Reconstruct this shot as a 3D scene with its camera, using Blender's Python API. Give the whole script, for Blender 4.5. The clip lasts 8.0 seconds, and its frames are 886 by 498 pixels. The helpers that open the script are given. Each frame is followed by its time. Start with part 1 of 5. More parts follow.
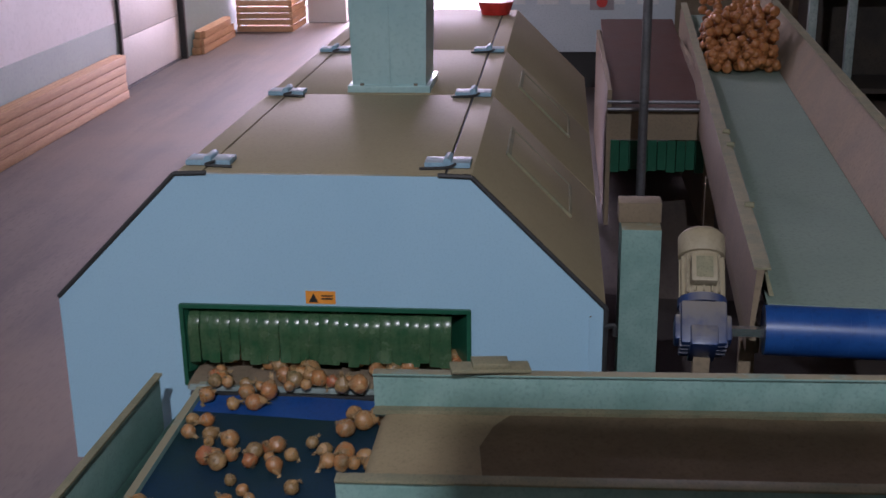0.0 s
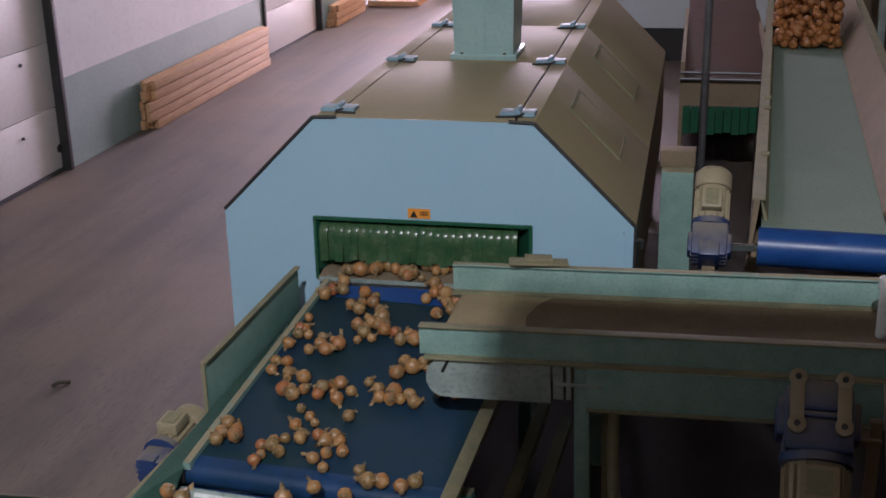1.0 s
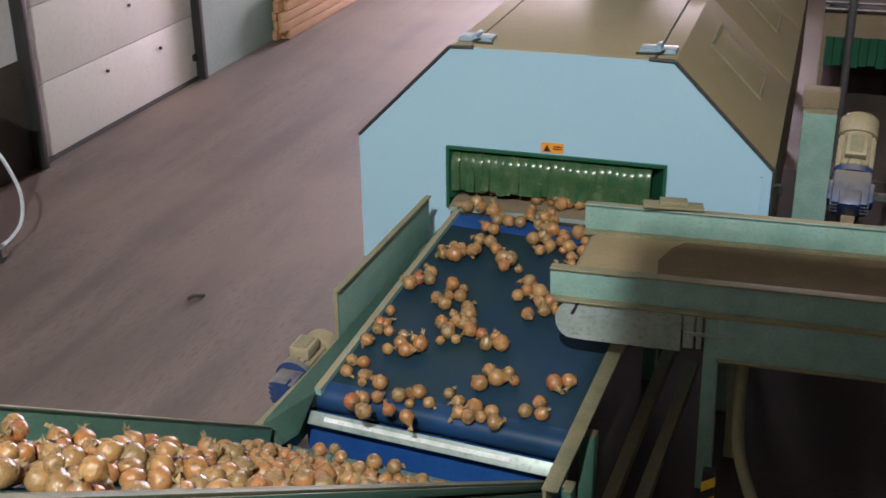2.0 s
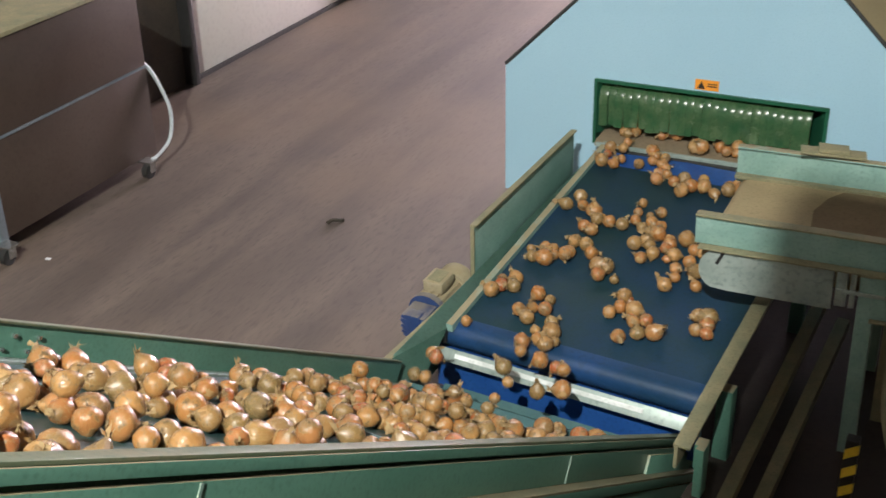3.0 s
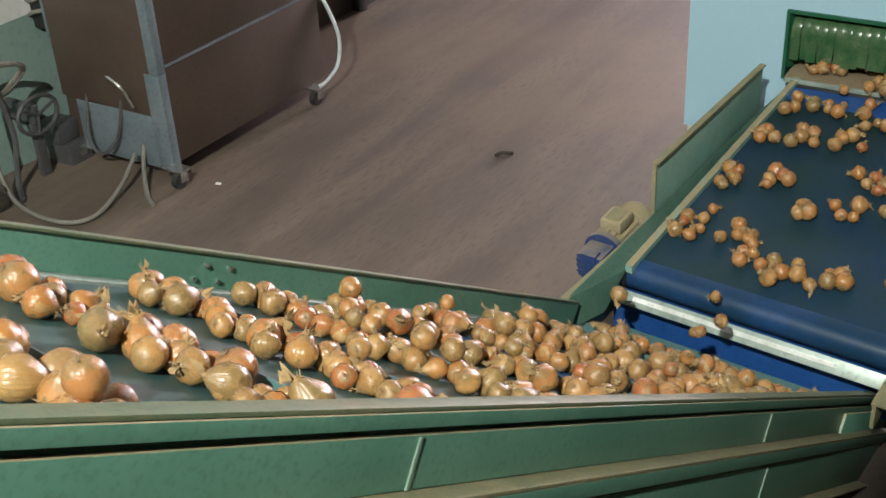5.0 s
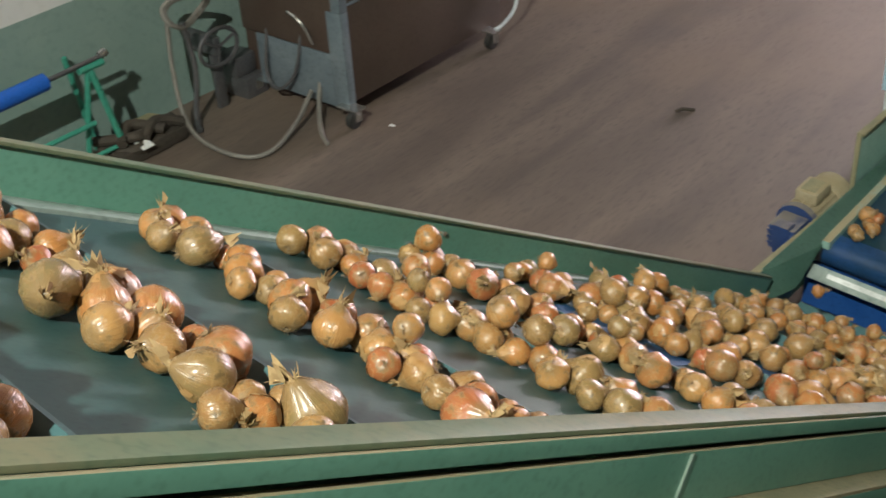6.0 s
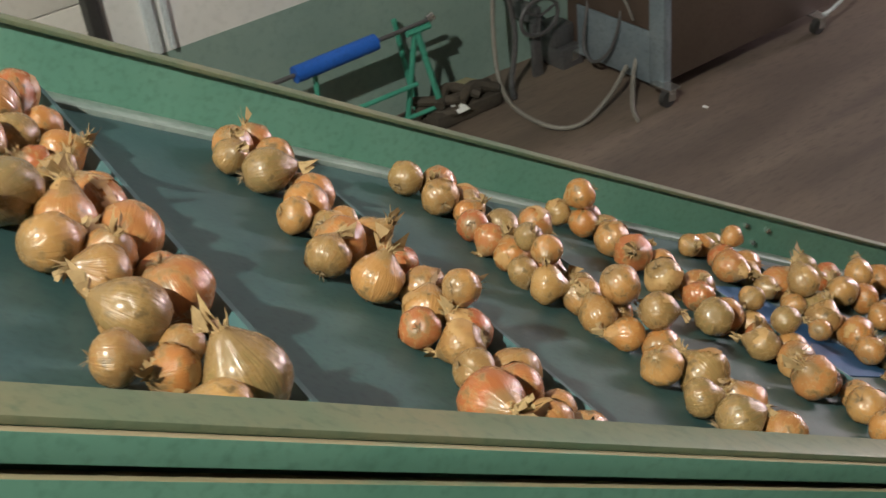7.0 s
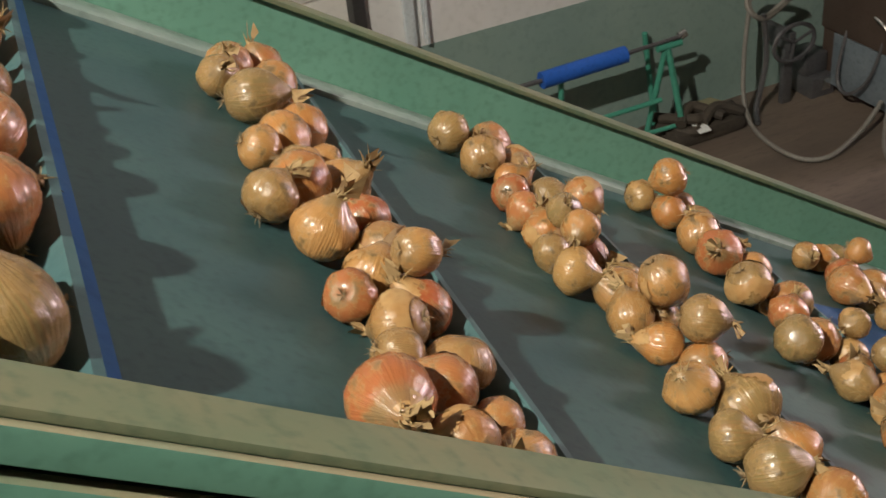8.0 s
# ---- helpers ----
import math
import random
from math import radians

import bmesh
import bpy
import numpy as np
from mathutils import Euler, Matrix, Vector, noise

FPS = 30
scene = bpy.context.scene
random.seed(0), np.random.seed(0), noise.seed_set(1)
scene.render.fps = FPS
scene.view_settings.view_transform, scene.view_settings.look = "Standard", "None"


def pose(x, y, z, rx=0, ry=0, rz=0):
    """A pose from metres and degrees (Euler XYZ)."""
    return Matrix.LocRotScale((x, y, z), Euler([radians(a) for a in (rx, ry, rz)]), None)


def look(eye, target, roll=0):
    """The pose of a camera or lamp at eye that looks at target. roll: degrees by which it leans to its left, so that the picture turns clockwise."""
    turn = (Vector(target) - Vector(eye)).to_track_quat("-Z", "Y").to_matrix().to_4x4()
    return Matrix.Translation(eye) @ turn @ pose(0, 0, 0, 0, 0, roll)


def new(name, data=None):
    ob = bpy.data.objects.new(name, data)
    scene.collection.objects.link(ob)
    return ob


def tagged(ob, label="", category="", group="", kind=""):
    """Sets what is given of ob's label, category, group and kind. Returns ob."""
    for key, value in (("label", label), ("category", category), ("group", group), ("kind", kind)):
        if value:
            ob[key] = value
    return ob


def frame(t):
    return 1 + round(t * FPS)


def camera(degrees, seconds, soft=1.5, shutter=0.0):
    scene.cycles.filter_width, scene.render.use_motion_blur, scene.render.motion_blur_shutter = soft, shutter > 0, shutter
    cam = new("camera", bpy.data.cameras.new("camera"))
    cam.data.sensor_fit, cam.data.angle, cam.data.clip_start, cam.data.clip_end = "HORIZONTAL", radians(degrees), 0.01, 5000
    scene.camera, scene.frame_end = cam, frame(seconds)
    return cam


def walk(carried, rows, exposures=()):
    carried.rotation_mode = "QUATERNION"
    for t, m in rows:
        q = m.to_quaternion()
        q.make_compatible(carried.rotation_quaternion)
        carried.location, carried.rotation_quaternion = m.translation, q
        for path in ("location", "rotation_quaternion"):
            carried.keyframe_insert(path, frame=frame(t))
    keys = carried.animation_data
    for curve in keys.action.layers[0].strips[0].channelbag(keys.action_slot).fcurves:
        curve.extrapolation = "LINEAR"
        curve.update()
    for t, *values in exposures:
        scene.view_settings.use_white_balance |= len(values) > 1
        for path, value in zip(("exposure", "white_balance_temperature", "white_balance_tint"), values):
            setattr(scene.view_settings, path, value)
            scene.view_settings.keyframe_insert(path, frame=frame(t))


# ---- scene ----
cam = camera(40.4, 8.0, soft=1.5, shutter=0.25)
PATH = [
    (0.0, (0.851, -4.161, 2.546), (0.665, -2.272, 1.915), -0.75),
    (0.5, (1.002, -4.712, 2.625), (0.724, -2.842, 1.973), -0.97),
    (1.0, (1.263, -5.524, 2.777), (0.873, -3.679, 2.109), -1.15),
    (1.2, (1.232, -5.652, 2.787), (0.824, -3.816, 2.104), -0.55),
    (2.3, (1.177, -5.450, 2.932), (0.565, -3.750, 2.075), -1.00),
    (2.5, (1.175, -5.432, 2.925), (0.537, -3.753, 2.045), -0.89),
    (3.0, (1.160, -5.357, 2.914), (0.392, -3.759, 1.988), -1.40),
    (3.5, (1.120, -5.278, 2.881), (0.262, -3.747, 1.924), -2.08),
    (4.0, (1.132, -5.326, 2.909), (0.228, -3.831, 1.936), -2.15),
    (4.2, (1.155, -5.358, 2.939), (0.233, -3.883, 1.952), -2.82),
    (5.3, (0.863, -5.279, 2.841), (-0.101, -3.867, 1.802), -2.98),
    (5.5, (0.804, -5.282, 2.851), (-0.168, -3.896, 1.788), -2.55),
    (6.0, (0.730, -5.305, 2.892), (-0.367, -4.044, 1.794), -3.68),
    (6.5, (0.716, -5.386, 2.941), (-0.551, -4.292, 1.847), -5.03),
    (7.0, (0.696, -5.387, 2.961), (-0.702, -4.483, 1.852), -6.90),
    (7.5, (0.631, -5.433, 2.988), (-0.862, -4.689, 1.885), -7.00),
    (8.0, (0.569, -5.532, 3.025), (-0.984, -4.892, 1.940), -6.09),
]
EXPOSURES = [(0.0, -1.0, 5550, 19), (1.2, -0.84, 5900, 15), (2.4, 0.0, 6250, 7), (4.0, 0.10, 6400, 4), (5.5, -0.20, 6500, -1), (6.5, -0.48, 6600, 0), (8.0, -0.86, 7100, 9)]
walk(cam, [(t, look(e, g, r)) for t, e, g, r in PATH], EXPOSURES)

# ---- world and light ----
world = bpy.data.worlds.new("world")
scene.world = world
world.use_nodes = True
wn = world.node_tree.nodes
sky = wn.new("ShaderNodeTexSky")
sky.sky_type, sky.sun_disc = 'NISHITA', False
sky.sun_elevation, sky.sun_rotation = radians(28), radians(20)
world.node_tree.links.new(sky.outputs[0], wn["Background"].inputs[0])
wn["Background"].inputs[1].default_value = 0.12

HALL = dict(x0=-3.977, x1=7.5, y0=-9.5, y1=21.0, h=7.6)


def area_lamp(name, at, target, sx, sy, watts, colour):
    d = bpy.data.lights.new(name, 'AREA')
    d.shape, d.size, d.size_y, d.energy, d.color = 'RECTANGLE', sx, sy, watts, colour
    ob = new(name, d)
    ob.matrix_world = look(at, target)
    return ob


# daylight through the open gate at the far end, and assumed ceiling lamps
area_lamp("daylight", (-1.6, 20.6, 2.2), (-1.6, 0, 1.0), 4.2, 4.0, 7600, (1.0, 0.78, 0.88))
# the first lamp is inferred from shadows; the two far ones are added fill
LAMPS = [((1.2, -8.9, 7.3), 1180, 0.15), ((-2.6, 7.5, 7.3), 60, 0.7), ((-2.6, 14.5, 7.3), 900, 0.7)]
for at, watts, size in LAMPS:
    warm = (1.0, 0.97, 0.90) if at[1] < 0 else (1.0, 0.86, 0.90)
    area_lamp("assumed_hall_lamp", (at[0], at[1], at[2] - 0.06), (at[0] - (1.2 if at[1] < -5 else 0), at[1] + (4.0 if at[1] < -5 else 0.01), 0), size, size, watts, warm)


# ---- materials ----
def node(nt, kind, **kw):
    n = nt.nodes.new(kind)
    for k, v in kw.items():
        n.inputs[k.replace("_", " ")].default_value = v
    return n


def mixer(nt, fac, a, b):
    m = nt.nodes.new("ShaderNodeMix")
    m.data_type = 'RGBA'
    for sock, v in ((m.inputs[0], fac), (m.inputs[6], a), (m.inputs[7], b)):
        if hasattr(v, "is_output"):
            nt.links.new(v, sock)
        elif sock.type == 'RGBA':
            sock.default_value = (*v, 1)
        else:
            sock.default_value = v
    return m.outputs[2]


def ramp(nt, src, lo, hi):
    r = nt.nodes.new("ShaderNodeMapRange")
    r.inputs[1].default_value, r.inputs[2].default_value = lo, hi
    nt.links.new(src, r.inputs[0])
    return r.outputs[0]


def math_node(nt, op, a, b):
    m = nt.nodes.new("ShaderNodeMath")
    m.operation = op
    for sock, v in zip(m.inputs, (a, b)):
        if hasattr(v, "is_output"):
            nt.links.new(v, sock)
        else:
            sock.default_value = v
    return m.outputs[0]


def material(name, base, other, rough=0.5, metal=0.0, scale=3.0, fine=60.0, bump=0.15, dust=None, dust_from=0.5, dust_amount=1.0,
             stretch=(1, 1, 1), speckle=0.12, spec=0.5, world_space=True):
    """A worn surface: two colours mixed by large stains, a fine grain, a relief, and dust on what faces up."""
    m = bpy.data.materials.new(name)
    m.use_nodes = True
    nt = m.node_tree
    b = nt.nodes["Principled BSDF"]
    tc = nt.nodes.new("ShaderNodeTexCoord")
    geo = nt.nodes.new("ShaderNodeNewGeometry")
    mp = node(nt, "ShaderNodeMapping", Scale=stretch)
    nt.links.new(geo.outputs["Position"] if world_space else tc.outputs["Object"], mp.inputs[0])
    big = node(nt, "ShaderNodeTexNoise", Scale=scale, Detail=6.0, Roughness=0.6)
    small = node(nt, "ShaderNodeTexNoise", Scale=fine, Detail=4.0)
    for n in (big, small):
        nt.links.new(mp.outputs[0], n.inputs["Vector"])
    col = mixer(nt, ramp(nt, big.outputs[0], 0.35, 0.68), base, other)
    dark = tuple(c * (1 - 2.2 * speckle) for c in base)
    col = mixer(nt, math_node(nt, 'MULTIPLY', ramp(nt, small.outputs[0], 0.5, 0.75), 0.7), col, dark)
    rg = math_node(nt, 'ADD', math_node(nt, 'MULTIPLY', big.outputs[0], 0.25), rough - 0.125)
    if dust:
        sep = nt.nodes.new("ShaderNodeSeparateXYZ")
        nt.links.new(geo.outputs["Normal"], sep.inputs[0])
        up = ramp(nt, sep.outputs[2], dust_from, min(dust_from + 0.25, 1.0))
        patchy = ramp(nt, big.outputs[0], 0.25, 0.5)
        fac = math_node(nt, 'MULTIPLY', math_node(nt, 'MULTIPLY', up, patchy), dust_amount)
        col = mixer(nt, fac, col, dust)
        rg = math_node(nt, 'MAXIMUM', rg, math_node(nt, 'MULTIPLY', fac, 0.9))
    nt.links.new(col, b.inputs["Base Color"])
    nt.links.new(rg, b.inputs["Roughness"])
    b.inputs["Metallic"].default_value = metal
    b.inputs["Specular IOR Level"].default_value = spec
    if bump:
        bp = node(nt, "ShaderNodeBump", Strength=bump, Distance=0.004)
        nt.links.new(small.outputs[0], bp.inputs["Height"])
        nt.links.new(bp.outputs[0], b.inputs["Normal"])
    return m


def glow(name, colour, strength):
    m = bpy.data.materials.new(name)
    m.use_nodes = True
    b = m.node_tree.nodes["Principled BSDF"]
    b.inputs["Base Color"].default_value = (*colour, 1)
    b.inputs["Emission Color"].default_value = (*colour, 1)
    b.inputs["Emission Strength"].default_value = strength
    return m


DUST = (0.30, 0.25, 0.15)
M = dict(
    floor=material("concrete floor", (0.088, 0.069, 0.058), (0.152, 0.120, 0.098), 0.62, scale=1.7, fine=35, bump=0.1, stretch=(1.6, 0.35, 1)),
    white_wall=material("white wall", (0.62, 0.62, 0.62), (0.72, 0.71, 0.72), 0.7, scale=0.8, fine=25, speckle=0.05),
    dado=material("green dado paint", (0.20, 0.29, 0.265), (0.25, 0.34, 0.31), 0.55, scale=1.2, fine=30, speckle=0.06),
    door=material("white door panel", (0.68, 0.66, 0.63), (0.74, 0.72, 0.69), 0.5, scale=1.0, fine=30, speckle=0.05),
    ceiling=material("ceiling sheet", (0.12, 0.12, 0.12), (0.17, 0.17, 0.17), 0.7),
    rubber=material("black rubber", (0.02, 0.02, 0.02), (0.035, 0.035, 0.035), 0.6),
    hood=material("blue hood paint", (0.34, 0.53, 0.66), (0.37, 0.56, 0.69), 0.32, scale=0.9, fine=120, bump=0.03, speckle=0.04, dust=DUST, dust_from=0.35),
    hood_top=material("dusty hood sheet", (0.31, 0.26, 0.15), (0.35, 0.295, 0.175), 0.8, scale=1.6, fine=70, bump=0.08, speckle=0.08),
    hinge=material("pale blue hinge paint", (0.22, 0.35, 0.45), (0.26, 0.40, 0.49), 0.65, dust=DUST, dust_from=0.8, dust_amount=0.35),
    green=material("green machine paint", (0.105, 0.25, 0.19), (0.14, 0.30, 0.23), 0.42, scale=4, fine=90, bump=0.06, speckle=0.12, dust=DUST, dust_from=0.45, dust_amount=0.95),
    pale_green=material("pale green painted steel", (0.19, 0.32, 0.28), (0.26, 0.40, 0.36), 0.45, scale=9, fine=80, bump=0.06, speckle=0.1, dust=DUST, dust_from=0.45, dust_amount=0.9),
    lip=material("dusty green lip", (0.19, 0.19, 0.115), (0.29, 0.255, 0.15), 0.75, scale=9, fine=120, bump=0.1, speckle=0.15),
    dark_green=material("dark green paint", (0.015, 0.085, 0.045), (0.02, 0.11, 0.06), 0.35, scale=5, fine=60, speckle=0.08),
    flap=material("green rubber flap", (0.026, 0.085, 0.036), (0.075, 0.125, 0.06), 0.25, scale=12, fine=90, bump=0.04),
    belt_a=material("blue green belt", (0.015, 0.041, 0.046), (0.012, 0.038, 0.085), 0.55, scale=2.2, fine=90, bump=0.05, spec=0.25),
    belt_b=material("dull green belt", (0.026, 0.070, 0.076), (0.044, 0.100, 0.094), 0.5, scale=4, fine=110, bump=0.05),
    cleat=material("blue belt cleat", (0.045, 0.11, 0.12), (0.06, 0.13, 0.13), 0.5, scale=8, fine=60),
    blue_belt=material("bright blue belt", (0.012, 0.055, 0.22), (0.02, 0.08, 0.28), 0.35, scale=4, fine=60, bump=0.03),
    galv=material("galvanised steel", (0.27, 0.34, 0.315), (0.42, 0.48, 0.45), 0.42, metal=0.25, scale=7, fine=50, bump=0.06, speckle=0.15),
    steel=material("stainless strip", (0.55, 0.56, 0.55), (0.65, 0.65, 0.63), 0.22, metal=0.9, scale=10, fine=90),
    dusty_belt=material("dust covered belt", (0.29, 0.225, 0.125), (0.34, 0.27, 0.15), 0.9, scale=5, fine=90, bump=0.1),
    d_belt=material("grey green belt", (0.20, 0.27, 0.22), (0.24, 0.31, 0.25), 0.6, scale=3, fine=60, bump=0.05),
    dusty_side=material("dust covered sheet", (0.20, 0.155, 0.10), (0.25, 0.19, 0.12), 0.85, scale=4, fine=60),
    motor=material("beige motor paint", (0.34, 0.29, 0.19), (0.42, 0.36, 0.25), 0.6, scale=9, fine=60, dust=DUST),
    gear=material("blue gearbox paint", (0.02, 0.045, 0.14), (0.03, 0.06, 0.18), 0.4, scale=9, fine=60, dust=DUST, dust_amount=0.6),
    cart=material("brown painted cart sheet", (0.058, 0.040, 0.033), (0.088, 0.064, 0.052), 0.32, scale=1.5, fine=60, bump=0.03, speckle=0.05, dust=DUST, dust_from=0.6),
    cart_edge=material("grey blue cart frame", (0.15, 0.19, 0.225), (0.22, 0.265, 0.30), 0.4, metal=0.3, scale=5, fine=50),
    cable=material("grey cable", (0.16, 0.15, 0.135), (0.22, 0.21, 0.19), 0.6),
    pine=material("sawn pine", (0.50, 0.28, 0.14), (0.62, 0.38, 0.20), 0.7, scale=5, fine=40, stretch=(6, 0.6, 8), speckle=0.2),
    sticker=material("orange sticker", (0.80, 0.30, 0.03), (0.85, 0.34, 0.05), 0.4, bump=0),
    black=material("black print and bay shade", (0.015, 0.015, 0.015), (0.02, 0.02, 0.02), 0.5, bump=0),
    yellow=material("yellow paint", (0.75, 0.52, 0.04), (0.8, 0.57, 0.06), 0.5),
    blue_roll=material("blue foam sleeve", (0.01, 0.09, 0.42), (0.015, 0.11, 0.5), 0.5, bump=0.05),
    red_film=material("red brown film", (0.06, 0.022, 0.018), (0.10, 0.04, 0.032), 0.4, scale=4, fine=30),
    panel=material("pale cabinet paint", (0.55, 0.62, 0.66), (0.6, 0.66, 0.7), 0.45),
    # for rags and scraps, and for parts with shade put into their colour
    rag_and_shade=material("dark rag and painted shade", (0.035, 0.03, 0.025), (0.07, 0.055, 0.04), 0.8),
    red=material("red plastic", (0.5, 0.03, 0.02), (0.55, 0.04, 0.03), 0.4),
    white=material("white plastic", (0.7, 0.72, 0.72), (0.75, 0.76, 0.76), 0.4),
    lamp=glow("lamp glass", (1.0, 0.95, 0.88), 12.0),
    day=glow("bright day", (1.0, 0.84, 0.92), 5.0),
)


def onion_skin():
    """Papery golden skin: streaks from neck to root, stained patches, a gloss."""
    m = bpy.data.materials.new("onion skin")
    m.use_nodes = True
    nt = m.node_tree
    b = nt.nodes["Principled BSDF"]
    tc, oi = nt.nodes.new("ShaderNodeTexCoord"), nt.nodes.new("ShaderNodeObjectInfo")
    sep = nt.nodes.new("ShaderNodeSeparateXYZ")
    nt.links.new(tc.outputs["Object"], sep.inputs[0])
    ang = math_node(nt, 'ARCTAN2', sep.outputs[1], sep.outputs[0])
    cmb = nt.nodes.new("ShaderNodeCombineXYZ")
    nt.links.new(math_node(nt, 'MULTIPLY', ang, 13.0), cmb.inputs[0])
    nt.links.new(math_node(nt, 'MULTIPLY', sep.outputs[2], 0.7), cmb.inputs[1])
    nt.links.new(math_node(nt, 'MULTIPLY', oi.outputs["Random"], 50.0), cmb.inputs[2])
    streak = node(nt, "ShaderNodeTexNoise", Scale=1.0, Detail=4.0)
    nt.links.new(cmb.outputs[0], streak.inputs["Vector"])
    off = nt.nodes.new("ShaderNodeVectorMath")
    off.operation = 'ADD'
    nt.links.new(tc.outputs["Object"], off.inputs[0])
    sh = nt.nodes.new("ShaderNodeCombineXYZ")
    for i in range(3):
        nt.links.new(math_node(nt, 'MULTIPLY', oi.outputs["Random"], 7.0 + i), sh.inputs[i])
    nt.links.new(sh.outputs[0], off.inputs[1])
    patch = node(nt, "ShaderNodeTexNoise", Scale=1.7, Detail=7.0, Roughness=0.65)
    nt.links.new(off.outputs[0], patch.inputs["Vector"])
    hue = nt.nodes.new("ShaderNodeValToRGB")
    nt.links.new(oi.outputs["Random"], hue.inputs[0])
    cr = hue.color_ramp
    cr.elements[0].color, cr.elements[1].color = (0.414, 0.194, 0.060, 1), (0.331, 0.179, 0.066, 1)
    for p, c in ((0.14, (0.368, 0.145, 0.042)), (0.28, (0.414, 0.242, 0.090)), (0.40, (0.202, 0.145, 0.060)), (0.50, (0.386, 0.194, 0.068)), (0.60, (0.340, 0.082, 0.030)), (0.68, (0.423, 0.228, 0.082)), (0.80, (0.368, 0.150, 0.050)), (0.90, (0.184, 0.145, 0.062))):
        cr.elements.new(p).color = (*c, 1)
    col = mixer(nt, math_node(nt, 'MULTIPLY', ramp(nt, streak.outputs[0], 0.45, 0.72), 0.40), hue.outputs[0], (0.32, 0.135, 0.05))
    col = mixer(nt, math_node(nt, 'MULTIPLY', ramp(nt, patch.outputs[0], 0.46, 0.62), 0.62), col, (0.42, 0.255, 0.10))
    col = mixer(nt, math_node(nt, 'MULTIPLY', ramp(nt, patch.outputs[0], 0.54, 0.66), 0.85), col, (0.10, 0.068, 0.03))
    ends = math_node(nt, 'ADD', math_node(nt, 'MULTIPLY', math_node(nt, 'ABSOLUTE', sep.outputs[2], 0.0), 0.8), math_node(nt, 'MULTIPLY', patch.outputs[0], 0.5))
    col = mixer(nt, math_node(nt, 'MULTIPLY', ramp(nt, ends, 0.78, 1.05), 0.8), col, (0.24, 0.155, 0.07))
    nt.links.new(col, b.inputs["Base Color"])
    nt.links.new(math_node(nt, 'ADD', math_node(nt, 'MULTIPLY', patch.outputs[0], 0.55), -0.02), b.inputs["Roughness"])
    b.inputs["Coat Weight"].default_value = 0.42
    b.inputs["Coat Roughness"].default_value = 0.22
    bp = node(nt, "ShaderNodeBump", Strength=0.22, Distance=0.05)
    nt.links.new(math_node(nt, 'ADD', streak.outputs[0], patch.outputs[0]), bp.inputs["Height"])
    nt.links.new(bp.outputs[0], b.inputs["Normal"])
    return m


def worn_floor(m):
    """Dark streaks of tyres and swept dust over the concrete."""
    nt = m.node_tree
    b = nt.nodes["Principled BSDF"]
    old = b.inputs["Base Color"].links[0].from_socket
    geo = nt.nodes.new("ShaderNodeNewGeometry")
    mp = node(nt, "ShaderNodeMapping", Rotation=(0, 0, radians(-24)), Scale=(2.6, 0.22, 1))
    nt.links.new(geo.outputs["Position"], mp.inputs[0])
    st = node(nt, "ShaderNodeTexNoise", Scale=1.4, Detail=5.0, Roughness=0.6)
    nt.links.new(mp.outputs[0], st.inputs["Vector"])
    wide = node(nt, "ShaderNodeTexNoise", Scale=0.55, Detail=3.0)
    nt.links.new(geo.outputs["Position"], wide.inputs["Vector"])
    c = mixer(nt, math_node(nt, 'MULTIPLY', ramp(nt, st.outputs[0], 0.47, 0.66), 0.62), old, (0.056, 0.046, 0.042))
    c = mixer(nt, math_node(nt, 'MULTIPLY', ramp(nt, wide.outputs[0], 0.46, 0.68), 0.5), c, (0.19, 0.135, 0.088))
    nt.links.new(c, b.inputs["Base Color"])


worn_floor(M["floor"])
M["onion"] = onion_skin()
M["husk"] = material("dry onion husk", (0.30, 0.19, 0.085), (0.42, 0.30, 0.15), 0.75, scale=40, fine=200)
M["loose"] = material("loose papery skin", (0.36, 0.185, 0.065), (0.44, 0.29, 0.13), 0.42, scale=30, fine=160, bump=0.2)
M["weld"] = material("blue belt weld", (0.010, 0.075, 0.22), (0.03, 0.10, 0.20), 0.6, scale=6, fine=60, spec=0.2)
M["sheet_green"] = material("scuffed green sheet", (0.12, 0.25, 0.20), (0.16, 0.30, 0.24), 0.5, scale=6, fine=80, speckle=0.12)
M["rail_lip"] = material("dusty green rail lip", (0.10, 0.155, 0.095), (0.19, 0.18, 0.105), 0.6, scale=5, fine=90, bump=0.08, speckle=0.15)
M["straw"] = material("dry straw strand", (0.34, 0.24, 0.11), (0.44, 0.33, 0.17), 0.7, scale=40, fine=200)
# near-white patches are lamp reflections put into the colour
M["glint_strip"] = material("worn strip with painted glints", (0.55, 0.58, 0.56), (0.90, 0.92, 0.92), 0.25, scale=7, fine=70, bump=0.1, speckle=0.12)
M["drum_blue"] = material("blue drum belt", (0.010, 0.038, 0.085), (0.012, 0.050, 0.15), 0.4, scale=4, fine=60, bump=0.04)
M["brown_soil"] = material("dry brown soil", (0.15, 0.105, 0.055), (0.19, 0.135, 0.075), 0.95, scale=6, fine=70, bump=0.25)
M["root"] = material("dry root", (0.20, 0.14, 0.075), (0.28, 0.2, 0.11), 0.85, scale=40, fine=200)


# ---- mesh helpers ----
def box(bm, c, s, m=None):
    """A box of size s about c; m turns or moves it."""
    mat = Matrix.Translation(c) @ Matrix.Diagonal((*s, 1))
    return bmesh.ops.create_cube(bm, size=1, matrix=(m @ mat) if m else mat)["verts"]


